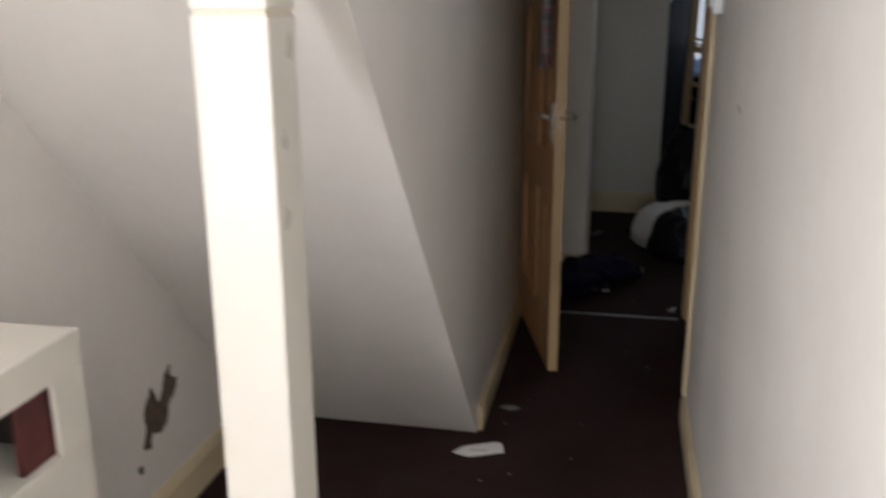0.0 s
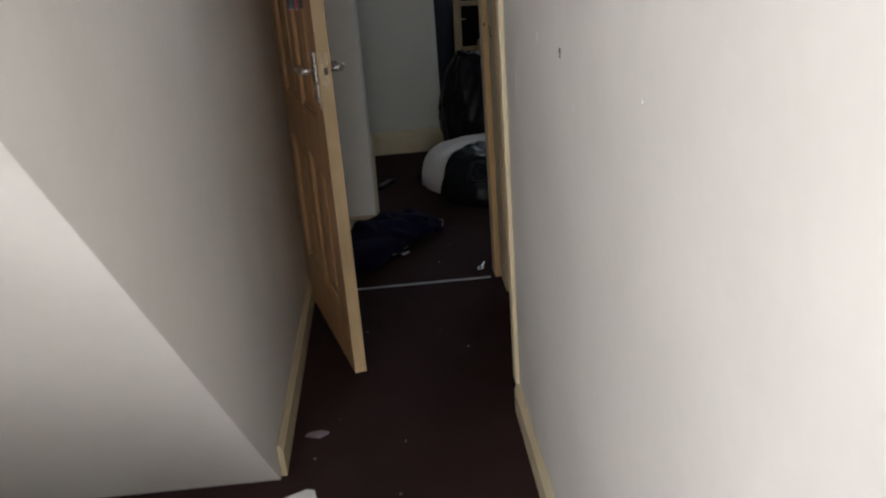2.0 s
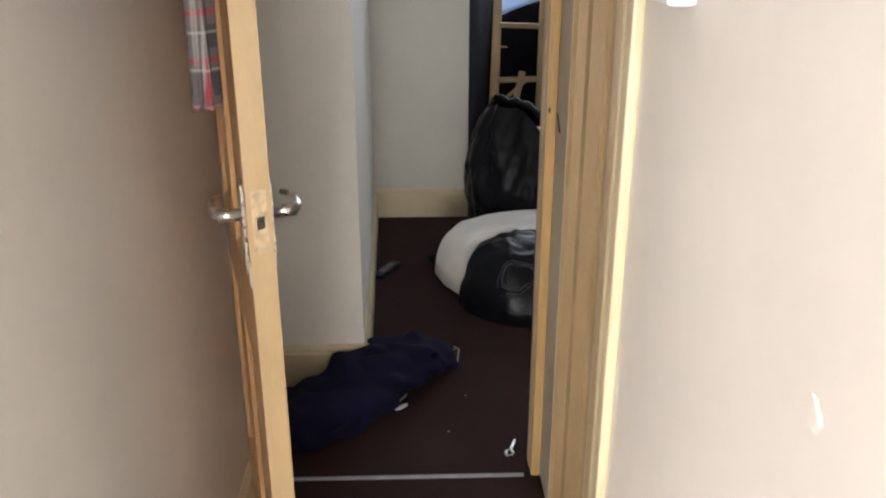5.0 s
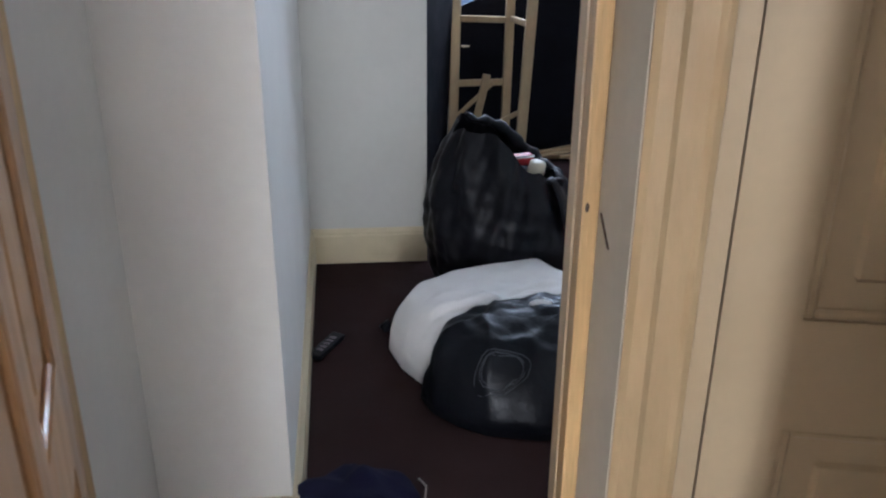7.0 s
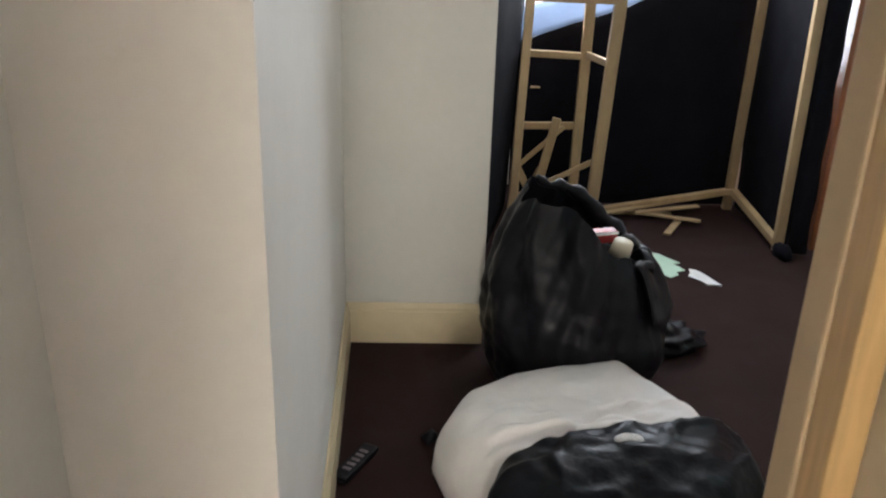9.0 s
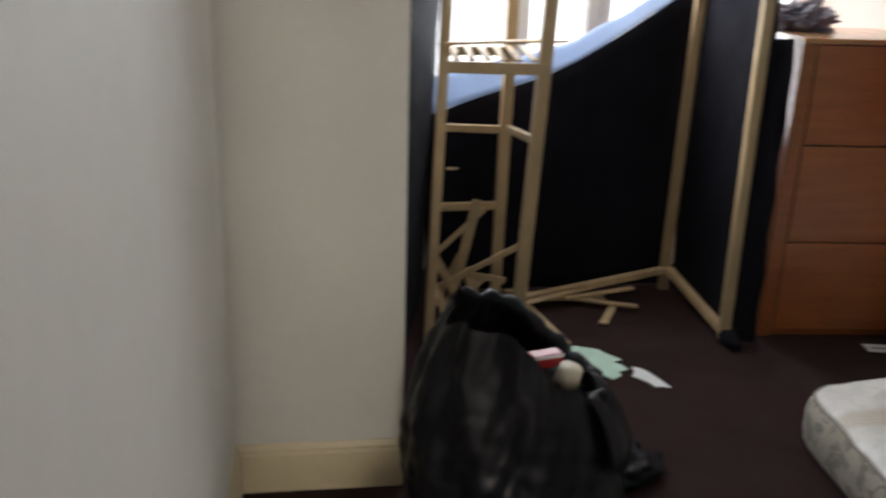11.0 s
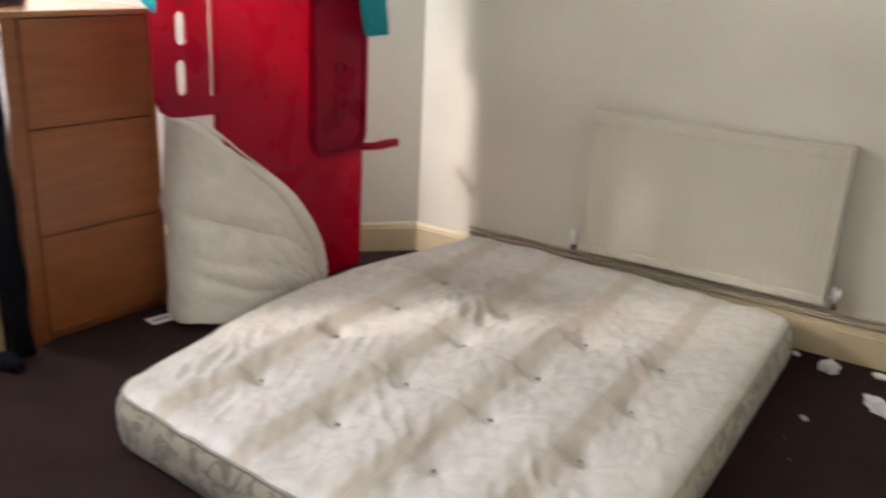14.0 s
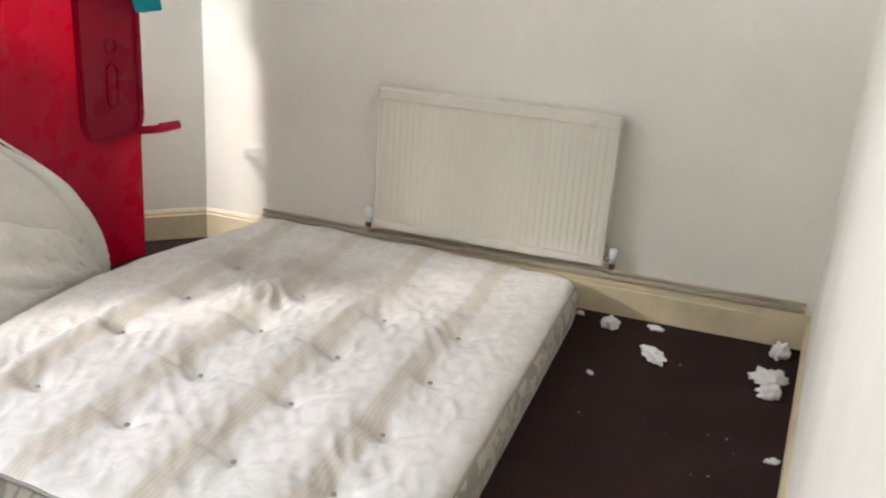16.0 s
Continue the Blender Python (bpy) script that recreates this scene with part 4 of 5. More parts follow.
# fabric wardrobe with a timber frame
ward = thing("fabric_wardrobe", (0, 0, 0), "torn black fabric wardrobe on a broken raw timber frame", "wardrobe")
TOPZ = 1.68
for (x, y, x2, y2, w) in ((0.155, 3.12, 0.20, 3.12, 0.036), (0.222, 3.56, 0.25, 3.56, 0.032), (0.505, 3.55, 0.522, 3.55, 0.046), (0.512, 3.14, 0.585, 3.14, 0.05), (1.318, 3.62, 1.343, 3.62, 0.042), (1.362, 3.06, 1.345, 3.06, 0.042)):
    piece("post", stick((x, y, 0.0), (x2, y2, TOPZ), w, 0.032, (0, 1, 0)), M_TIMBER, ward)
for p, q, w, d in (((0.24, 3.55, 0.775), (0.51, 3.55, 0.765), 0.02, 0.032), ((0.235, 3.55, 0.43), (0.51, 3.55, 0.435), 0.02, 0.034), ((0.545, 3.16, 0.80), (0.52, 3.53, 0.775), 0.018, 0.03),
                   ((0.19, 3.13, 1.075), (0.57, 3.13, 1.07), 0.02, 0.042), ((0.25, 3.53, 1.09), (0.52, 3.53, 1.09), 0.02, 0.036), ((0.18, 3.12, 0.17), (0.22, 3.55, 0.17), 0.02, 0.03),
                   ((1.335, 3.60, 0.10), (1.362, 3.08, 0.035), 0.036, 0.034), ((0.47, 3.41, 0.03), (1.34, 3.62, 0.10), 0.036, 0.03),
                   ((0.19, 3.12, TOPZ - 0.03), (1.345, 3.06, TOPZ - 0.03), 0.03, 0.036), ((0.24, 3.58, TOPZ - 0.03), (1.343, 3.64, TOPZ - 0.03), 0.03, 0.036)):
    piece("rail", stick(p, q, w, d), M_TIMBER, ward)
for k in range(6):
    x = 0.235 + 0.058 * k
    piece("slat", stick((x, 3.15, 1.098), (x + 0.035, 3.52, 1.112), 0.026, 0.008), M_TIMBER, ward)
piece("splinter", prism([(0.205, 3.10), (0.245, 3.10), (0.205, 3.11)], 0.705, 0.712), M_TIMBER, ward, "broken pale splinter on the post")
piece("slat", stick((0.17, 3.10, 1.16), (0.63, 3.30, 1.155), 0.03, 0.009), M_TIMBER, ward)
piece("slat", stick((0.18, 3.22, 1.145), (0.60, 3.40, 1.15), 0.03, 0.009), M_TIMBER, ward)
piece("slat", stick((0.19, 3.30, 1.14), (0.66, 3.2, 1.165), 0.022, 0.009), M_TIMBER, ward)


def left_cloth(u, v):
    y = 2.66 + 1.0 * u
    z = 0.004 + (1.36 + 0.33 * min(1.0, 2 * u)) * v
    x = -0.035 + 0.225 * u + 0.06 * v * u + 0.012 * nz((u * 2, v * 3, 0), 2.0, 1.0)
    return (x, y, z)


def edge_z(x):
    """The sagging torn upper edge of the back cloth."""
    f = (x - 0.22) / 1.12
    return 0.81 + 0.30 * f + 0.24 * f * f + 0.012 * math.sin(9 * f)


def back_cloth(u, v):
    x = 0.20 + 1.16 * u
    return (x, 3.655 + 0.03 * u + 0.012 * nz((u * 4, v * 3, 1), 1.5, 2.0), 0.004 + (edge_z(x) - 0.004) * v)


def torn_band(u, v):
    x = 0.21 + 1.14 * u
    w = 0.16 - 0.135 * u + 0.012 * nz((u * 5, 0, 0), 2.0, 3.0)
    return (x, 3.66 + 0.03 * u + 0.10 * v + 0.01 * nz((u * 6, v, 0), 2.0), edge_z(x) + w * v * 0.9)


def right_cloth(u, v):
    y = 3.03 + 0.63 * u
    return (1.392 - 0.02 * u - 0.02 * v + 0.012 * nz((u * 3, v * 3, 2), 1.7, 5.0), y, 0.004 + 1.675 * v)


def front_strip(u, v):
    return (1.395 - 0.02 * v + 0.085 * u, 3.03 - 0.015 * math.sin(3 * u) + 0.02 * nz((u, v * 4, 0), 2.0, 8.0), 0.004 + 1.2 * v)


piece("side_cloth", sheet(left_cloth, 10, 26, 0.004), M_BLACKFAB, ward, "", True)
piece("back_cloth", sheet(back_cloth, 30, 16, 0.004), M_BLACKFAB, ward, "", True)
piece("torn_lining", sheet(torn_band, 30, 5, 0.002), M_TORN, ward, "bluish thin lining folded over the torn edge", True)
piece("side_cloth", sheet(right_cloth, 10, 26, 0.004), M_BLACKFAB, ward, "", True)
piece("front_flap", sheet(front_strip, 4, 22, 0.004), M_BLACKFAB, ward, "", True)
foot = bmesh.new()
bmesh.ops.create_icosphere(foot, subdivisions=3, radius=1.0)
for v in foot.verts:
    k = 1 + 0.3 * nz(v.co, 2.5, 6.0)
    v.co = Vector((v.co.x * 0.035 * k, v.co.y * 0.07 * k, max(0.001, 0.02 + v.co.z * 0.04 * k)))
bmesh.ops.translate(foot, vec=(1.36, 3.0, 0), verts=foot.verts)
piece("cloth_foot", foot, M_BLACKFAB, ward, "gathered black cloth at the foot", True)

# broken slats lying in and before the wardrobe
for p, q, w in (((0.176, 3.28, 0.335), (0.345, 3.33, 0.012), 0.034), ((0.365, 3.32, 0.525), (0.262, 3.34, 0.012), 0.040), ((0.405, 3.36, 0.475), (0.20, 3.34, 0.29), 0.022), ((0.555, 3.32, 0.33), (0.188, 3.30, 0.15), 0.026),
                ((0.345, 3.38, 0.215), (0.395, 3.31, 0.012), 0.042), ((0.34, 3.31, 0.21), (0.50, 3.33, 0.17), 0.028), ((0.206, 3.33, 0.16), (0.256, 3.25, 0.012), 0.034), ((0.175, 3.20, 0.014), (0.26, 3.22, 0.014), 0.03), ((0.22, 3.46, 0.012), (0.32, 3.42, 0.26), 0.028), ((0.30, 3.45, 0.012), (0.43, 3.46, 0.13), 0.030)):
    s = thing("timber_offcut", (0, 0, 0), "broken raw timber slat leaning inside the wardrobe", "slat", "broken slats")
    piece("slat", stick(p, q, w, 0.010, (0, 1, 0)), M_TIMBER, s)
for p, q, w, z in (((0.56, 3.58), (1.10, 3.35), 0.032, 0.030), ((0.40, 3.52), (1.00, 3.50), 0.032, 0.012), ((0.80, 3.44), (1.14, 3.53), 0.030, 0.044), ((0.63, 3.46), (0.70, 3.03), 0.030, 0.014), ((1.01, 3.41), (0.90, 3.21), 0.034, 0.014), ((0.60, 3.36), (1.22, 3.66), 0.03, 0.058)):
    s = thing("timber_offcut", (0, 0, 0), "broken raw timber slat lying on the carpet", "slat", "broken slats")
    piece("slat", stick((*p, z - 0.006), (*q, z), w, 0.010), M_TIMBER, s)

# red plastic child's bed stood on end
bed = thing("toddler_bed", (0, 0, 0), "red plastic child's bed frame stood upright against the wall", "toddler bed")


BEDZ = 1.72


def on_panel(bm, off):
    """Move a panel built in x-z onto the slanted base."""
    ang = math.atan2(-0.09, 0.75)
    bmesh.ops.transform(bm, matrix=Matrix.Translation((2.2, 2.79 - off, 0)) @ Matrix.Rotation(ang, 4, "Z"), verts=bm.verts)
    return bm


base = add_prism(bmesh.new(), [(-0.018, 0.004), (0.785, 0.004), (0.815, BEDZ), (-0.018, BEDZ)], 0.0, 0.03, "y")
bmesh.ops.bevel(base, geom=list(base.edges), offset=0.010, segments=3, affect="EDGES")
piece("base_panel", on_panel(base, 0.0), M_RED, bed)


def pill(x0, x1, z0, z1, n=10):
    r, cx = (x1 - x0) / 2, (x0 + x1) / 2
    return [(cx + r * math.cos(math.pi * k / n), z1 - r + r * math.sin(math.pi * k / n)) for k in range(n + 1)] + [(cx - r * math.cos(math.pi * k / n), z0 + r - r * math.sin(math.pi * k / n)) for k in range(n + 1)]


def rounded(x0, x1, z0, z1, r, n=8):
    """A tall panel outline with rounded lower corners."""
    low = [(x1 - r + r * math.sin(math.pi / 2 * k / n), z0 + r - r * math.cos(math.pi / 2 * k / n)) for k in range(n + 1)]
    return [(x0 + r - r * math.cos(math.pi / 2 * k / n), z0 + r - r * math.sin(math.pi / 2 * k / n)) for k in range(n + 1)] + low + [(x1, z1), (x0, z1)]


def ring_band(outer, inner, y0, y1):
    """A raised band between two outlines of equal point count."""
    bm = bmesh.new()
    a, b = [[bm.verts.new((x, y0, z)) for x, z in o] for o in (outer, inner)]
    c, d = [[bm.verts.new((x, y1, z)) for x, z in o] for o in (outer, inner)]
    n = len(outer)
    for k in range(n):
        m = (k + 1) % n
        for q in ((a[k], a[m], b[m], b[k]), (c[m], c[k], d[k], d[m]), (a[m], a[k], c[k], c[m]), (b[k], b[m], d[m], d[k])):
            bm.faces.new(q)
    return bm


side = add_prism(bmesh.new(), rounded(0.455, 0.782, 0.565, 1.70, 0.10), 0.0, 0.018, "y")
bmesh.ops.bevel(side, geom=[e for e in side.edges if abs(e.verts[0].co.y - e.verts[1].co.y) < 1e-6], offset=0.006, segments=2, affect="EDGES")
piece("side_rail", on_panel(side, 0.0185), M_RED, bed)
piece("rail_lip", on_panel(ring_band(rounded(0.462, 0.775, 0.572, 1.69, 0.093), rounded(0.485, 0.752, 0.595, 1.68, 0.075), 0.0, 0.012), 0.031), M_RED, bed, "raised moulded lip")
for z0, z1 in ((0.715, 0.885), (0.935, 0.985)):
    rim_out, rim_in = pill(0.588, 0.652, z0 - 0.008, z1 + 0.008), pill(0.597, 0.643, z0, z1)
    piece("slot_lip", on_panel(ring_band(rim_out, rim_in, 0.0, 0.008), 0.027), M_RED, bed, "raised rim round a moulded slot")


def slot_panel():
    """The second side with its rounded window slots cut right through, and a long slit beside the base."""
    bm = bmesh.new()
    slots = [pill(1.980, 2.026, 0.915, 1.045), pill(1.985, 2.031, 1.095, 1.215), pill(1.990, 2.036, 1.268, 1.388)]
    half = len(slots[0]) // 2 // 2
    left, right = [(2.003, 0.836)], [(2.003, 0.836)]
    for sl in slots:
        mid_top, mid_bot = half, half + len(sl) // 2
        right_side = [sl[k % len(sl)] for k in range(mid_bot, mid_bot + len(sl) // 2 + 1)]
        left_side = [sl[k % len(sl)] for k in range(mid_bot, mid_bot - len(sl) // 2 - 1, -1)]
        right += right_side
        left += left_side
    left += [(2.013, 1.70), (1.885, 1.70), (1.875, 0.955), (1.881, 0.91), (1.903, 0.868), (1.940, 0.843)]
    right += [(2.013, 1.70), (2.138, 1.70), (2.138, 0.83)]
    for pts in (left, right, [(2.1382, 0.83), (2.18, 0.83), (2.18, 0.90), (2.1382, 0.90)], [(2.1382, 1.36), (2.18, 1.36), (2.18, 1.70), (2.1382, 1.70)]):
        add_prism(bm, pts, 2.770, 2.780, "y")
    return bm


piece("slotted_side", slot_panel(), M_RED, bed, "red side with rounded window slots")
piece("peg", tube([(2.97, 2.70, 0.585), (3.05, 2.66, 0.582), (3.06, 2.655, 0.585), (3.14, 2.615, 0.594)], [0.018, 0.018, 0.022, 0.020], 12), M_RED, bed, "round red peg", True)
piece("blue_card", box((1.975, 2.80, 1.25), (2.055, 2.806, 1.46)), M_BLUE, bed, "blue plastic sticker behind a slot")

# teal cloth over the bed
def teal_left(u, v):
    """A corner of the cloth hanging to one point, with a second corner out to the chest side."""
    a, b, c, d = Vector((1.70, 0, 1.74)), Vector((1.90, 0, 1.74)), Vector((1.65, 0, 1.41)), Vector((1.875, 0, 1.40))
    tip = Vector((1.832, 0, 1.212))
    p = a.lerp(b, u).lerp(c.lerp(d, u), min(1.0, v / 0.6))
    if v > 0.6:
        p = p.lerp(c.lerp(tip, min(1.0, u * 1.35)) if u < 0.74 else tip.lerp(d, (u - 0.74) / 0.26 * 0.35), (v - 0.6) / 0.4)
    return (p.x, 2.715 - 0.012 * math.sin(9 * u + v) - 0.012 * v, p.z)


def teal_right(u, v):
    left, right = 2.54 + 0.34 * v, 3.055 + 0.03 * v
    z = 1.74 - (0.64 + 0.02 * math.sin(3 * u)) * v
    return (left + (right - left) * u, 2.60 - 0.03 * math.sin(9 * u + 2 * v) * (0.5 + v) + 0.05 * u, z + 0.03 * (u if v > 0.99 else 0))


def teal_over(u, v):
    return (1.60 + 1.52 * u, 2.60 + 0.34 * v + 0.0 * u, 1.745 + 0.01 * math.sin(9 * u) + 0.006 * math.sin(14 * v))


teal = thing("teal_cloth", (0, 0, 0), "teal cotton cloth draped over the upright red bed", "cloth")
piece("hanging_end", sheet(teal_left, 14, 14, 0.004), M_TEAL, teal, "", True)
piece("hanging_end", sheet(teal_right, 14, 16, 0.005), M_TEAL, teal, "", True)
piece("fold", sheet(teal_over, 20, 8, 0.004), M_TEAL, teal, "", True)


# small mattress slumped against the bed and chest
def bent(pts, u):
    """A point on a smooth bent line through evenly spaced points."""
    n = len(pts) - 1
    k = min(int(u * n), n - 1)
    w = u * n - k
    p = [Vector(pts[min(n, max(0, k + d))]) for d in (-1, 0, 1, 2)]
    return 0.5 * (2 * p[1] + (p[2] - p[0]) * w + (2 * p[0] - 5 * p[1] + 4 * p[2] - p[3]) * w * w + (3 * p[1] - p[0] - 3 * p[2] + p[3]) * w ** 3)


SL_TOP = [(2.12, 2.97, 0.80), (2.10, 2.80, 0.79), (2.16, 2.70, 0.705), (2.315, 2.685, 0.58), (2.455, 2.67, 0.42), (2.545, 2.655, 0.25), (2.58, 2.645, 0.06)]
SL_FOOT = [(2.125, 3.00, 0.035), (2.01, 2.87, 0.035), (1.965, 2.73, 0.035), (2.10, 2.62, 0.035), (2.30, 2.585, 0.035), (2.47, 2.60, 0.035), (2.57, 2.635, 0.035)]


def slump(u, v):
    """u from the chest round towards the bed, v from the foot to the curved upper edge."""
    p = bent(SL_FOOT, u).lerp(bent(SL_TOP, u), v)
    h = math.sin(math.pi * v)
    p.y += 0.07 * h * math.exp(-((u - 0.28) / 0.22) ** 2) + 0.012 * nz((u * 4, v * 3, 0), 1.5, 3.0) + 0.007 * nz((u * 11 + v * 5, v * 6, 0), 1.5, 6.0)
    p.y += (-0.022 * math.exp(-((v - 0.40 + 0.25 * u) / 0.05) ** 2) + 0.020 * math.exp(-((v - 0.54 - 0.15 * u) / 0.05) ** 2) - 0.012 * math.exp(-((v - 0.22 - 0.1 * math.sin(9 * u)) / 0.03) ** 2)) * (1 - 0.7 * u)
    p.x += 0.012 * nz((u * 3, v * 5, 2), 1.5, 8.0)
    p.z = max(0.035, p.z)
    return (p.x, p.y, p.z)


small = thing("cot_mattress", (0, 0, 0), "off-white small mattress slumped against the red bed", "small mattress")
piece("body", sheet(slump, 60, 60, 0.075), M_LEAN, small, "", True)
rim_line = [Vector(slump(0.30 + 0.69 * k / 30, 0.97)) + Vector((0.006, -0.028, 0.0)) for k in range(31)]
piece("border", tube(rim_line, [0.008 + 0.034 * min(1.0, k / 16) for k in range(31)], 12), M_LEAN, small, "thick rounded border", True)
hem = [Vector(slump(k / 40, 1.0)) + Vector((0.0, -0.040, 0.004)) for k in range(41)]
piece("piping", tube(hem, 0.005, 6), M_LEAN, small, "off-white piped edge", True)

# bin liner bag of rubbish
bagt = thing("rubbish_bag", (0.235, 1.94, 0), "full black plastic rubbish bag gaping open at the top", "rubbish bag")


def crease(p):
    """Sharp folds of crumpled plastic: 1 on a fold, falling off beside it."""
    d = noise.voronoi(Vector(p))[0]
    return math.exp(-5.0 * (d[1] - d[0]))


PLEATS = [(1.5, 0.3, 0.5, 0.1, 0.040), (-0.5, 1.7, -0.7, 0.7, 0.032), (1.3, -1.6, 1.2, 0.35, 0.022), (0.3, 0.5, 2.4, 0.2, 0.012), (-3.3, 2.6, 1.6, 0.55, 0.011), (4.1, 3.0, -1.4, 0.8, 0.008), (0.9, -1.2, 6.5, 0.3, 0.005)]


def pleats(p):
    """Folded plastic: straight sharp folds in several directions laid over one another."""
    x, y, z = p
    x, y = x + 0.05 * nz(p, 2.0, 2.0), y + 0.05 * nz(p, 2.0, 7.0)
    return sum(amp * (abs((a * x + b * y + c * z + ph) % 1.0 - 0.5) * 4 - 1) for a, b, c, ph, amp in PLEATS)


def bag_ring(h, a):
    prof = (0.84, 0.97, 1.02, 1.03, 1.00, 0.95, 0.86, 0.70)
    k = h * (len(prof) - 1)
    i = min(int(k), len(prof) - 2)
    r = prof[i] + (prof[i + 1] - prof[i]) * (k - i)
    c, s = math.cos(a), math.sin(a)
    rim = 0.645 - 0.235 * (0.5 + 0.5 * math.cos(a + 0.05)) ** 1.2 + 0.025 * nz((c * 2, s * 2, 0), 1.5, 8.0) + 0.055 * math.exp(-((a - 4.35) / 0.30) ** 2) + 0.015 * math.exp(-((a - 1.75) / 0.55) ** 2) - 0.03 * math.exp(-((a - 3.3) / 0.35) ** 2)
    z = rim * h
    fold = pleats((c * 1.0, s * 1.0, z * 2.2)) + 0.03 * nz((c * 1.5, s * 1.5, h), 1.5, 1.0)
    peak = 0.10 * h * h * math.exp(-((a - 4.25) / 0.28) ** 2)
    rr = 0.282 * r * (1 + fold * 1.15 * (0.35 + 0.65 * min(1.0, 3 * h)) - peak)
    return (rr * c + 0.010 * h, rr * s * 0.92, 0.002 + z)


bag_bm = rings_mesh(bag_ring, 90, 180)
bag_bm.faces.ensure_lookup_table()
bmesh.ops.delete(bag_bm, geom=[bag_bm.faces[-1]], context="FACES")
bg_ob = piece("liner", bag_bm, M_BAG, bagt, "", True)
rim_pts = [Vector(bag_ring(1.0, 2.3 - 3.0 * k / 30)) + Vector((0, 0, 0.004)) for k in range(31)]
piece("rolled_rim", tube(rim_pts, [0.010 + 0.016 * math.sin(math.pi * k / 30) + 0.006 * math.sin(1.9 * k) for k in range(31)], 10), M_BAG, bagt, "", True)


def lip(u, v):
    a = -0.9 + 1.5 * u
    r = 0.17 + 0.10 * v
    return (r * math.cos(a) + 0.02, r * math.sin(a) - 0.02, 0.455 - 0.15 * v * v + 0.02 * math.sin(11 * u + 3 * v) - 0.03 * u)


piece("rim_flap", sheet(lip, 16, 10, 0.003), M_BAG, bagt, "", True)


def shelf_fill():
    bm = bmesh.new()
    bmesh.ops.create_icosphere(bm, subdivisions=4, radius=1.0)
    for v in bm.verts:
        k = 1 + 0.25 * nz(v.co, 3.0, 5.0)
        v.co = Vector((v.co.x * 0.17 * k, v.co.y * 0.15 * k, 0.43 + v.co.z * 0.06 * k + v.co.x * -0.04))
    return bm


piece("inner_fold", shelf_fill(), M_BAG, bagt, "", True)
can = thing("red_carton", (0.300, 1.95, 0.495), "red and white printed carton in the rubbish bag", "carton", rz=14)
piece("body", box((-0.045, -0.02, -0.02), (0.045, 0.02, 0.018), 0.005), M_REDCAN, can)
piece("white_band", box((-0.046, -0.0215, 0.008), (0.046, -0.0205, 0.017)), M_PAPER, can)
lidt = thing("cream_tub", (0.345, 1.90, 0.463), "cream plastic tub lid in the rubbish bag", "tub")
piece("body", tube([(0, 0, -0.02), (0.01, -0.01, 0.035)], [0.034, 0.03], 18), M_CREAMLID, lidt, "", True)

# tail of the bag on the carpet
tail = thing("plastic_scrap", (0.61, 2.16, 0.0), "crumpled end of black plastic on the carpet", "plastic")
bm = bmesh.new()
bmesh.ops.create_icosphere(bm, subdivisions=4, radius=1.0)
for v in bm.verts:
    k = 1 + 0.4 * nz(v.co, 2.6, 2.0)
    v.co = Vector((v.co.x * 0.13 * k, v.co.y * 0.10 * k, max(0.001, 0.03 + v.co.z * 0.05 * k)))
piece("body", bm, M_BAG, tail, "", True)

# pale green torn card beyond the bag
card = thing("green_card", (0.83, 2.86, 0.002), "torn pale green card lying on the carpet", "card")
bm = bmesh.new()
add_prism(bm, [(-0.153, 0.165), (-0.10, 0.168), (-0.06, 0.15), (-0.019, 0.132), (0.0, 0.095), (0.046, 0.035), (0.01, 0.02), (0.03, -0.005), (0.045, -0.045), (0.0, -0.06), (0.005, -0.09), (-0.037, -0.12), (-0.075, -0.07), (-0.124, -0.008), (-0.13, 0.08)], 0.0, 0.004)
piece("card", bm, M_GREEN, card)
strip = thing("paper_strip", (0.92, 2.74, 0.002), "torn white paper strip on the carpet", "paper")
bm = bmesh.new()
add_prism(bm, [(-0.024, 0.094), (0.004, 0.078), (0.02, 0.05), (0.035, 0.01), (0.063, -0.076), (0.03, -0.066), (0.005, -0.07), (-0.008, -0.03), (-0.049, 0.023), (-0.03, 0.05)], 0.0, 0.004)
piece("sheet", bm, M_PAPER, strip)
bit = thing("green_card", (0.56, 2.05, 0.10), "torn pale green card sticking from the bag", "card", rz=20)
piece("card", prism([(0, 0), (0.07, 0.02), (0.06, 0.1), (0.02, 0.12)], 0.0, 0.004), M_GREEN, bit)
bit.matrix_world = pose(0.50, 2.02, 0.10, 60, 0, 20)
cardw = thing("white_card", (1.96, 2.92, 0.002), "small white card on the carpet beside the chest", "card", rz=-12)
piece("card", box((-0.05, -0.035, 0), (0.06, 0.035, 0.003)), M_PAPER, cardw)
piece("print", box((-0.03, -0.01, 0.0032), (0.04, 0.006, 0.0038)), M_GREYCLOTH, cardw, "faint grey printed bar")

# white bedding half wrapped in a black liner
pil = thing("bedding_bundle", (0, 0, 0), "white bedding bundled in a torn black plastic liner", "bedding")


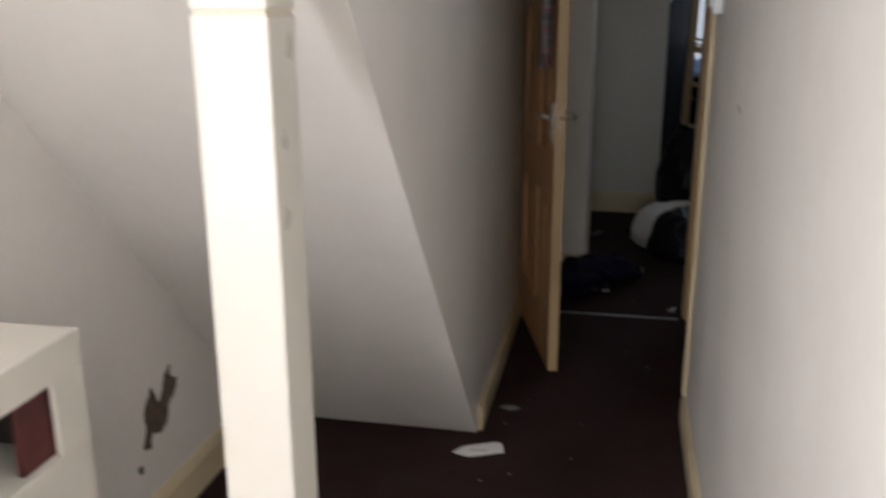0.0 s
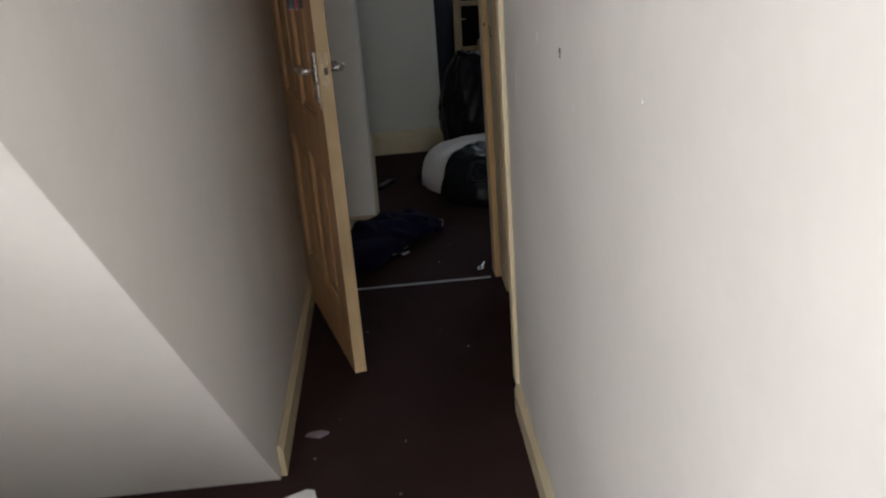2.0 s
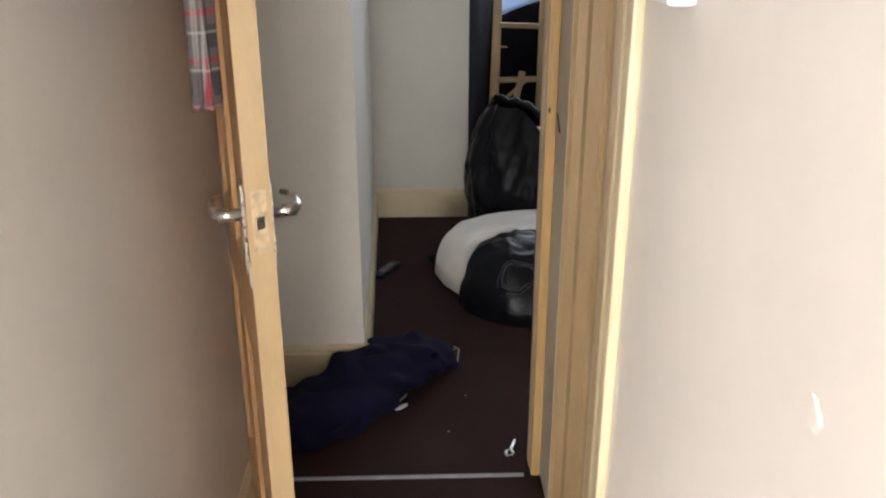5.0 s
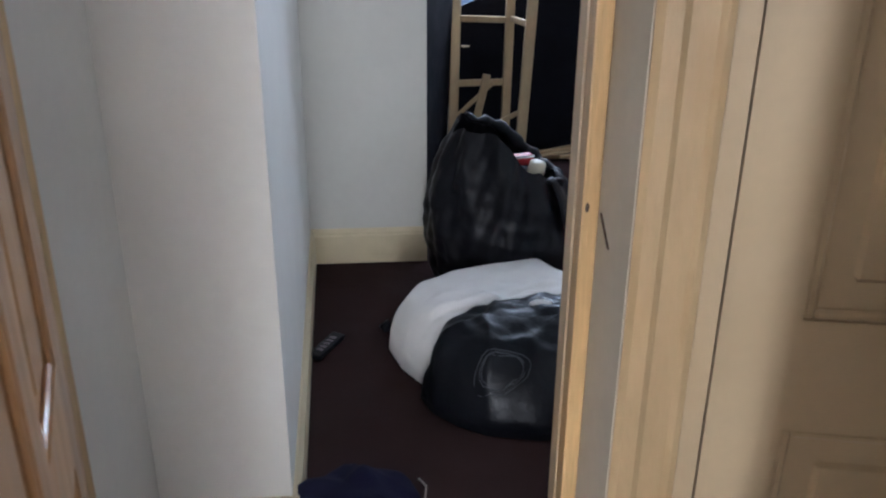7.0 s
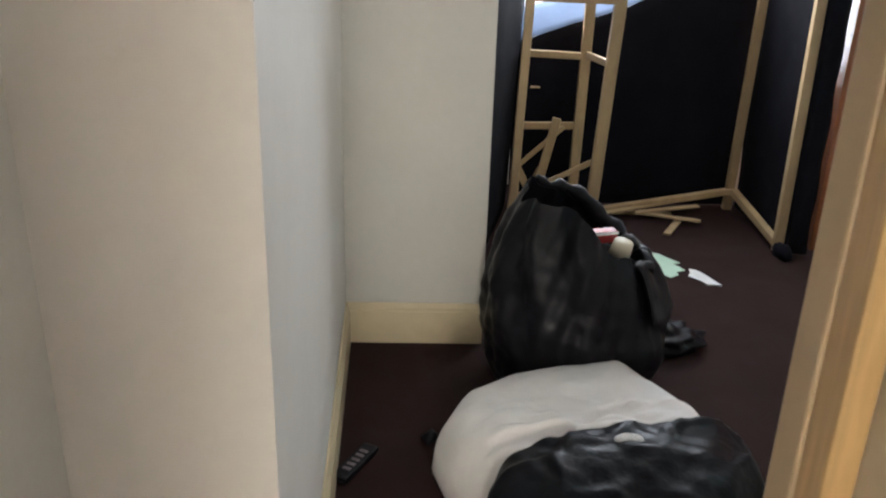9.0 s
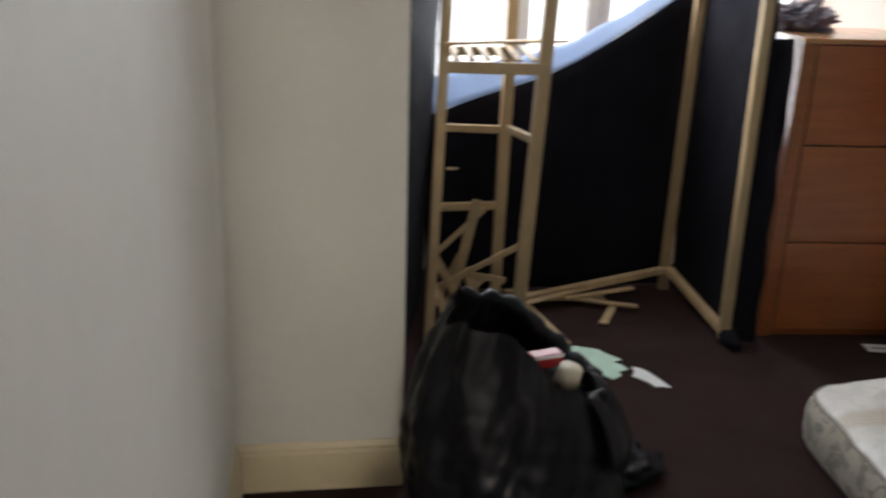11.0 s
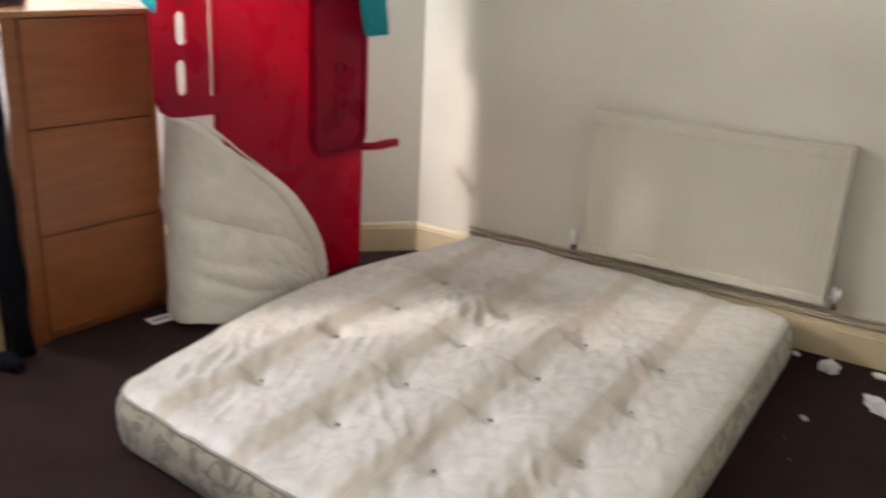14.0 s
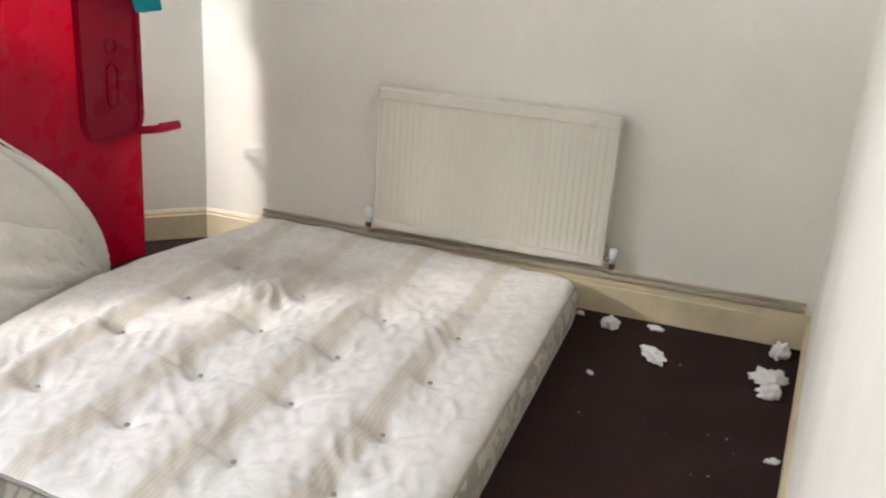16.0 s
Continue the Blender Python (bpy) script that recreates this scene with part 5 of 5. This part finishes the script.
def pad(cx, cy, rx, ry, h, seed, amp, power=3.2, z0=0.003, front=1.0):
    bm = bmesh.new()
    n, rings = 56, 18
    top = bm.verts.new((cx, cy, z0 + h))
    prev = None
    rows = []
    for i in range(1, rings + 1):
        f = i / rings
        row = []
        for j in range(n):
            a = 2 * math.pi * j / n
            c, s = math.cos(a), math.sin(a)
            sq = (abs(c) ** power + abs(s) ** power) ** (-1 / power)
            w = amp * nz((c * f * 2, s * f * 2, 0), 2.0, seed) + 0.5 * amp * nz((c * f * 5, s * f * 5, 1), 2.0, seed)
            z = z0 + h * (1 - f ** 3.0) ** 0.6 + w * (1 - f ** 4)
            row.append(bm.verts.new((cx + rx * sq * f * c * (1 + 0.3 * w), cy + ry * (1 if s > 0 else front) * sq * f * s * (1 + 0.3 * w), max(z0, z))))
        rows.append(row)
    for j in range(n):
        bm.faces.new((top, rows[0][j], rows[0][(j + 1) % n]))
    for a, b in zip(rows, rows[1:]):
        for j in range(n):
            bm.faces.new((a[j], b[j], b[(j + 1) % n], a[(j + 1) % n]))
    bm.faces.new(rows[-1])
    return bm


# plan of the bundle round its middle: a slack square with one sharp far corner
BUNDLE = [(-0.240, -0.125), (-0.315, 0.0), (-0.355, 0.14), (-0.295, 0.29), (-0.155, 0.41), (0.04, 0.485), (0.245, 0.53), (0.35, 0.32), (0.44, 0.12), (0.47, -0.08), (0.45, -0.25), (0.28, -0.37), (-0.05, -0.385), (-0.18, -0.30)]
BH = 0.245


def bundle_edge(a):
    """Reach of the plan outline in direction a."""
    d = Vector((math.cos(a), math.sin(a)))
    best = 0.0
    for p, q in zip(BUNDLE, BUNDLE[1:] + BUNDLE[:1]):
        e = Vector(q) - Vector(p)
        den = d.x * e.y - d.y * e.x
        if abs(den) > 1e-9:
            t = (p[0] * e.y - p[1] * e.x) / den
            w = (p[0] * d.y - p[1] * d.x) / den
            if t > 0 and -1e-6 <= w <= 1 + 1e-6:
                best = max(best, t)
    return best


def bundle_z(x, y):
    f = math.hypot(x, y) / bundle_edge(math.atan2(y, x)) if x or y else 0.0
    power = 6.0 if y > -0.15 else 3.4
    return 0.003 + (BH - 0.06 * max(0.0, y)) * (1 - min(1.0, f) ** power) ** 0.55


bedding = bmesh.new()
B_RINGS, B_SIDES = 46, 112
b_top = bedding.verts.new((0, 0, bundle_z(0, 0)))
b_rows = []
for i in range(1, B_RINGS + 1):
    f = (i / B_RINGS) ** 0.8
    row = []
    for j in range(B_SIDES):
        a = 2 * math.pi * j / B_SIDES
        r = f * bundle_edge(a)
        x, y = r * math.cos(a), r * math.sin(a)
        near = math.exp(-((y - 0.005 - 0.26 * x) / 0.085) ** 2)
        w = 0.012 * nz((x * 5, y * 5, 0), 1.0, 2.0) + 0.005 * nz((x * 14 - y * 8, y * 12, 4), 1.0, 5.0) + near * (0.034 * nz((x * 7 + y * 6, y * 26 - x * 7, 0), 1.0, 3.0) + 0.016 * nz((x * 14, y * 40 - x * 9, 0), 1.0, 6.0))
        row.append(bedding.verts.new((x, y, max(0.003, bundle_z(x, y) + w * (1 - f ** 8)))))
    b_rows.append(row)
for j in range(B_SIDES):
    bedding.faces.new((b_top, b_rows[0][j], b_rows[0][(j + 1) % B_SIDES]))
for ra, rb in zip(b_rows, b_rows[1:]):
    for j in range(B_SIDES):
        bedding.faces.new((ra[j], rb[j], rb[(j + 1) % B_SIDES], ra[(j + 1) % B_SIDES]))
bedding.faces.new(b_rows[-1])
piece("bedding", bedding, M_SHEET, pil, "white cotton bedding", True)


LINER_EDGE = [(-0.215, -0.165), (-0.20, -0.13), (-0.12, -0.10), (-0.045, -0.083), (0.095, -0.022), (0.23, -0.02), (0.335, 0.035), (0.40, 0.05)]
LINER_FOOT = [(-0.265, -0.17), (-0.235, -0.26), (-0.17, -0.33), (-0.09, -0.385), (0.05, -0.42), (0.27, -0.41), (0.46, -0.22), (0.47, 0.02)]


def along(pts, u):
    k = min(int(u * (len(pts) - 1)), len(pts) - 2)
    w = u * (len(pts) - 1) - k
    w = w * w * (3 - 2 * w) * 0.4 + w * 0.6
    return pts[k][0] * (1 - w) + pts[k + 1][0] * w, pts[k][1] * (1 - w) + pts[k + 1][1] * w


def liner(u, v):
    """Black plastic pulled over the front half of the bedding, with an uneven torn edge."""
    ex, ey = along(LINER_EDGE, u)
    fx, fy = along(LINER_FOOT, u)
    ey += 0.014 * nz((u * 9, 0, 0), 1.5, 3.0) * min(1.0, 6 * u * (1 - u))
    x, y = ex + (fx - ex) * v, ey + (fy - ey) * v
    top = bundle_z(ex, ey)
    fold = 0.012 * nz((x * 9, y * 9, 0), 1.0, 4.0) + 0.008 * nz((x * 22 + y * 10, y * 22, 0), 1.0, 9.0) + 0.016 * crease((x * 7 - y * 3, y * 7, 0.3))
    return (x, y, max(0.004, max(bundle_z(x, y) * (1 - v ** 6), top * (1 - v ** 3) ** 0.6) + 0.014 + fold * min(1.0, 4 * (1 - v)) - 0.02 * v ** 8))


piece("liner", sheet(liner, 52, 34, 0.004), M_JACKET, pil, "torn black plastic liner", True)
ring_mat = mat("faded_print", (0.05, 0.053, 0.06), 0.6)


def liner_z(x, y):
    """Height of the liner's skin over a point of the plan."""
    return min((math.hypot(p[0] - x, p[1] - y), p[2]) for p in LINER_SKIN)[1] + 0.002


LINER_SKIN = [liner(i / 70, j / 50) for i in range(71) for j in range(51)]
for r in (0.080, 0.066, 0.060):
    ring_pts = [(-0.045 + r * math.cos(k * 0.2618), -0.325 + 0.45 * r * math.sin(k * 0.2618)) for k in range(25)]
    piece("ring_emblem", tube([(x, y, liner_z(x, y) + 0.003) for x, y in ring_pts], 0.0018, 5), ring_mat, pil, "faded ring emblem", True)
piece("tag", pad(0.105, -0.10, 0.036, 0.016, 0.012, 1.0, 0.004, 2.2, liner_z(0.105, -0.10)), M_PAPER, pil, "white tag", True)
pil.matrix_world = pose(0.135, 1.30, 0)

# jeans
jeans = thing("jeans", (0, 0, 0), "dark blue denim trousers dropped on the carpet", "trousers")


def leg(path, widths, heights, seed):
    pts = [Vector((*p, 0)) for p in path]
    n = 44
    bm = bmesh.new()
    rows = []
    for i in range(n + 1):
        f = i / n * (len(pts) - 1)
        k = min(int(f), len(pts) - 2)
        w = f - k
        p = pts[k].lerp(pts[k + 1], w)
        d = (pts[k + 1] - pts[k]).normalized()
        s = Vector((-d.y, d.x, 0))
        wd, ht = widths[k] * (1 - w) + widths[k + 1] * w, heights[k] * (1 - w) + heights[k + 1] * w
        row = []
        for j in range(28):
            a = 2 * math.pi * j / 28
            r = 1 + 0.32 * nz((p.x * 5 + math.cos(a), p.y * 5 + math.sin(a), i * 0.12), 1.6, seed) + 0.10 * nz((p.x * 14, p.y * 14, math.cos(a) * 2), 1.0, seed)
            q = p + s * (wd * math.cos(a) * r)
            row.append(bm.verts.new((q.x, q.y, max(0.002, 0.002 + ht * (1 + math.sin(a) * r) / 2 * 1.25))))
        rows.append(row)
    for a, b in zip(rows, rows[1:]):
        for j in range(28):
            bm.faces.new((a[j], a[(j + 1) % 28], b[(j + 1) % 28], b[j]))
    bm.faces.new(rows[0][::-1])
    bm.faces.new(rows[-1])
    return bm


piece("leg", leg([(-0.70, 0.16), (-0.55, 0.28), (-0.42, 0.45), (-0.30, 0.60), (-0.19, 0.655)], [0.10, 0.13, 0.12, 0.12, 0.075], [0.09, 0.10, 0.11, 0.10, 0.05], 2.0), M_DENIM, jeans, "", True)
piece("leg", leg([(-0.66, 0.24), (-0.52, 0.40), (-0.40, 0.56), (-0.30, 0.70)], [0.08, 0.10, 0.10, 0.07], [0.08, 0.12, 0.11, 0.06], 5.0), M_DENIM, jeans, "", True)
piece("seam", tube([(-0.585, 0.145, 0.03), (-0.50, 0.20, 0.025), (-0.44, 0.29, 0.02), (-0.37, 0.335, 0.02), (-0.33, 0.40, 0.025)], 0.0028, 5), M_THREAD, jeans, "pale stitched hem", True)
piece("seam", tube([(-0.158, 0.60, 0.03), (-0.150, 0.66, 0.045), (-0.165, 0.71, 0.03)], 0.0028, 5), M_THREAD, jeans, "pale stitched hem", True)

sock = thing("plastic_wrapper", (-0.72, 0.33, 0), "crumpled clear-grey plastic wrapper in the corner", "wrapper")
piece("body", pad(0, 0, 0.045, 0.05, 0.06, 4.0, 0.03, 2.2), M_GREYCLOTH, sock, "", True)

# small litter
rem = thing("remote_control", (-0.425, 1.455, 0.003), "black plastic remote control on the carpet", "remote control", rz=-28)
piece("case", box((-0.024, -0.085, 0), (0.024, 0.085, 0.018), 0.006), M_JACKET, rem)
for i in range(5):
    piece("button", box((-0.012, -0.05 + 0.022 * i, 0.018), (0.012, -0.038 + 0.022 * i, 0.0205), 0.001), M_SCRUNCH, rem)
keyt = thing("key", (-0.03, 0.10, 0.002), "small steel key on the carpet", "key", rz=70)
bm = tube([(0.014 * math.cos(k * 0.4), 0.011 * math.sin(k * 0.4), 0.004) for k in range(17)], 0.004, 6)
piece("bow", bm, M_METAL, keyt, "", True)
piece("blade", box((0.018, -0.003, 0.002), (0.07, 0.004, 0.006), 0.001), M_METAL, keyt)
peb = thing("bottle_top", (-0.235, 1.57, 0.002), "small black plastic cap on the carpet", "cap")
piece("body", tube([(0, 0, 0), (0.03, 0.012, 0.022)], [0.02, 0.016], 12), M_JACKET, peb, "", True)
lit = thing("paper_scrap", (-0.345, 0.36, 0.002), "tiny white scrap of paper on the carpet", "paper", rz=40)
piece("sheet", prism(ragged(0.026, 0.007, 9, 1.7, 0.2), 0, 0.006), M_PAPER, lit)

# torn tissue on the carpet
for i, (x, y, rx, ry, h) in enumerate(((3.20, 0.60, 0.05, 0.045, 0.05), (2.98, 0.40, 0.075, 0.045, 0.045), (3.26, 0.42, 0.04, 0.02, 0.02), (2.99, -0.02, 0.085, 0.07, 0.05), (2.87, -0.02, 0.06, 0.05, 0.04), (3.22, -0.06, 0.05, 0.045, 0.07), (2.75, 0.60, 0.022, 0.012, 0.01), (3.27, 0.735, 0.02, 0.014, 0.02), (2.41, -0.03, 0.03, 0.018, 0.015))):
    t = thing("torn_tissue", (x, y, 0.001), "crumpled white torn tissue on the carpet", "tissue", "tissue litter", rz=37 * i)
    bm = bmesh.new()
    bmesh.ops.create_icosphere(bm, subdivisions=4, radius=1.0)
    for v in bm.verts:
        d = v.co.copy()
        k = 1 + 0.6 * nz(d, 1.8, 3.0 + i) + 0.35 * nz(d, 4.0, 1.0 + i)
        v.co = Vector((d.x * rx * 0.75 * k, d.y * ry * 0.75 * k, max(0.0, h * 0.3 + d.z * h * 0.5 * k)))
    piece("tissue", bm, M_PAPER, t, "", True)

# crumbs trodden into the carpet
crumbs = bmesh.new()
rnd = random.Random(4)
for k in range(34):
    x, y = (rnd.uniform(-0.7, -0.1), rnd.uniform(-2.6, 0.9)) if k < 22 else (rnd.uniform(2.2, 3.2), rnd.uniform(0.05, 0.65))
    r = rnd.uniform(0.0015, 0.004)
    add_box(crumbs, (x - r, y - r * 0.6, 0.0005), (x + r, y + r * 0.6, 0.0005 + r * 0.5), 0.0, Matrix.Translation((x, y, 0)) @ Matrix.Rotation(rnd.uniform(0, 3), 4, "Z") @ Matrix.Translation((-x, -y, 0)))
tagged(part("carpet_crumbs", crumbs, M_THREAD), "pale crumbs scattered over the carpet", "crumbs", kind="stuff")
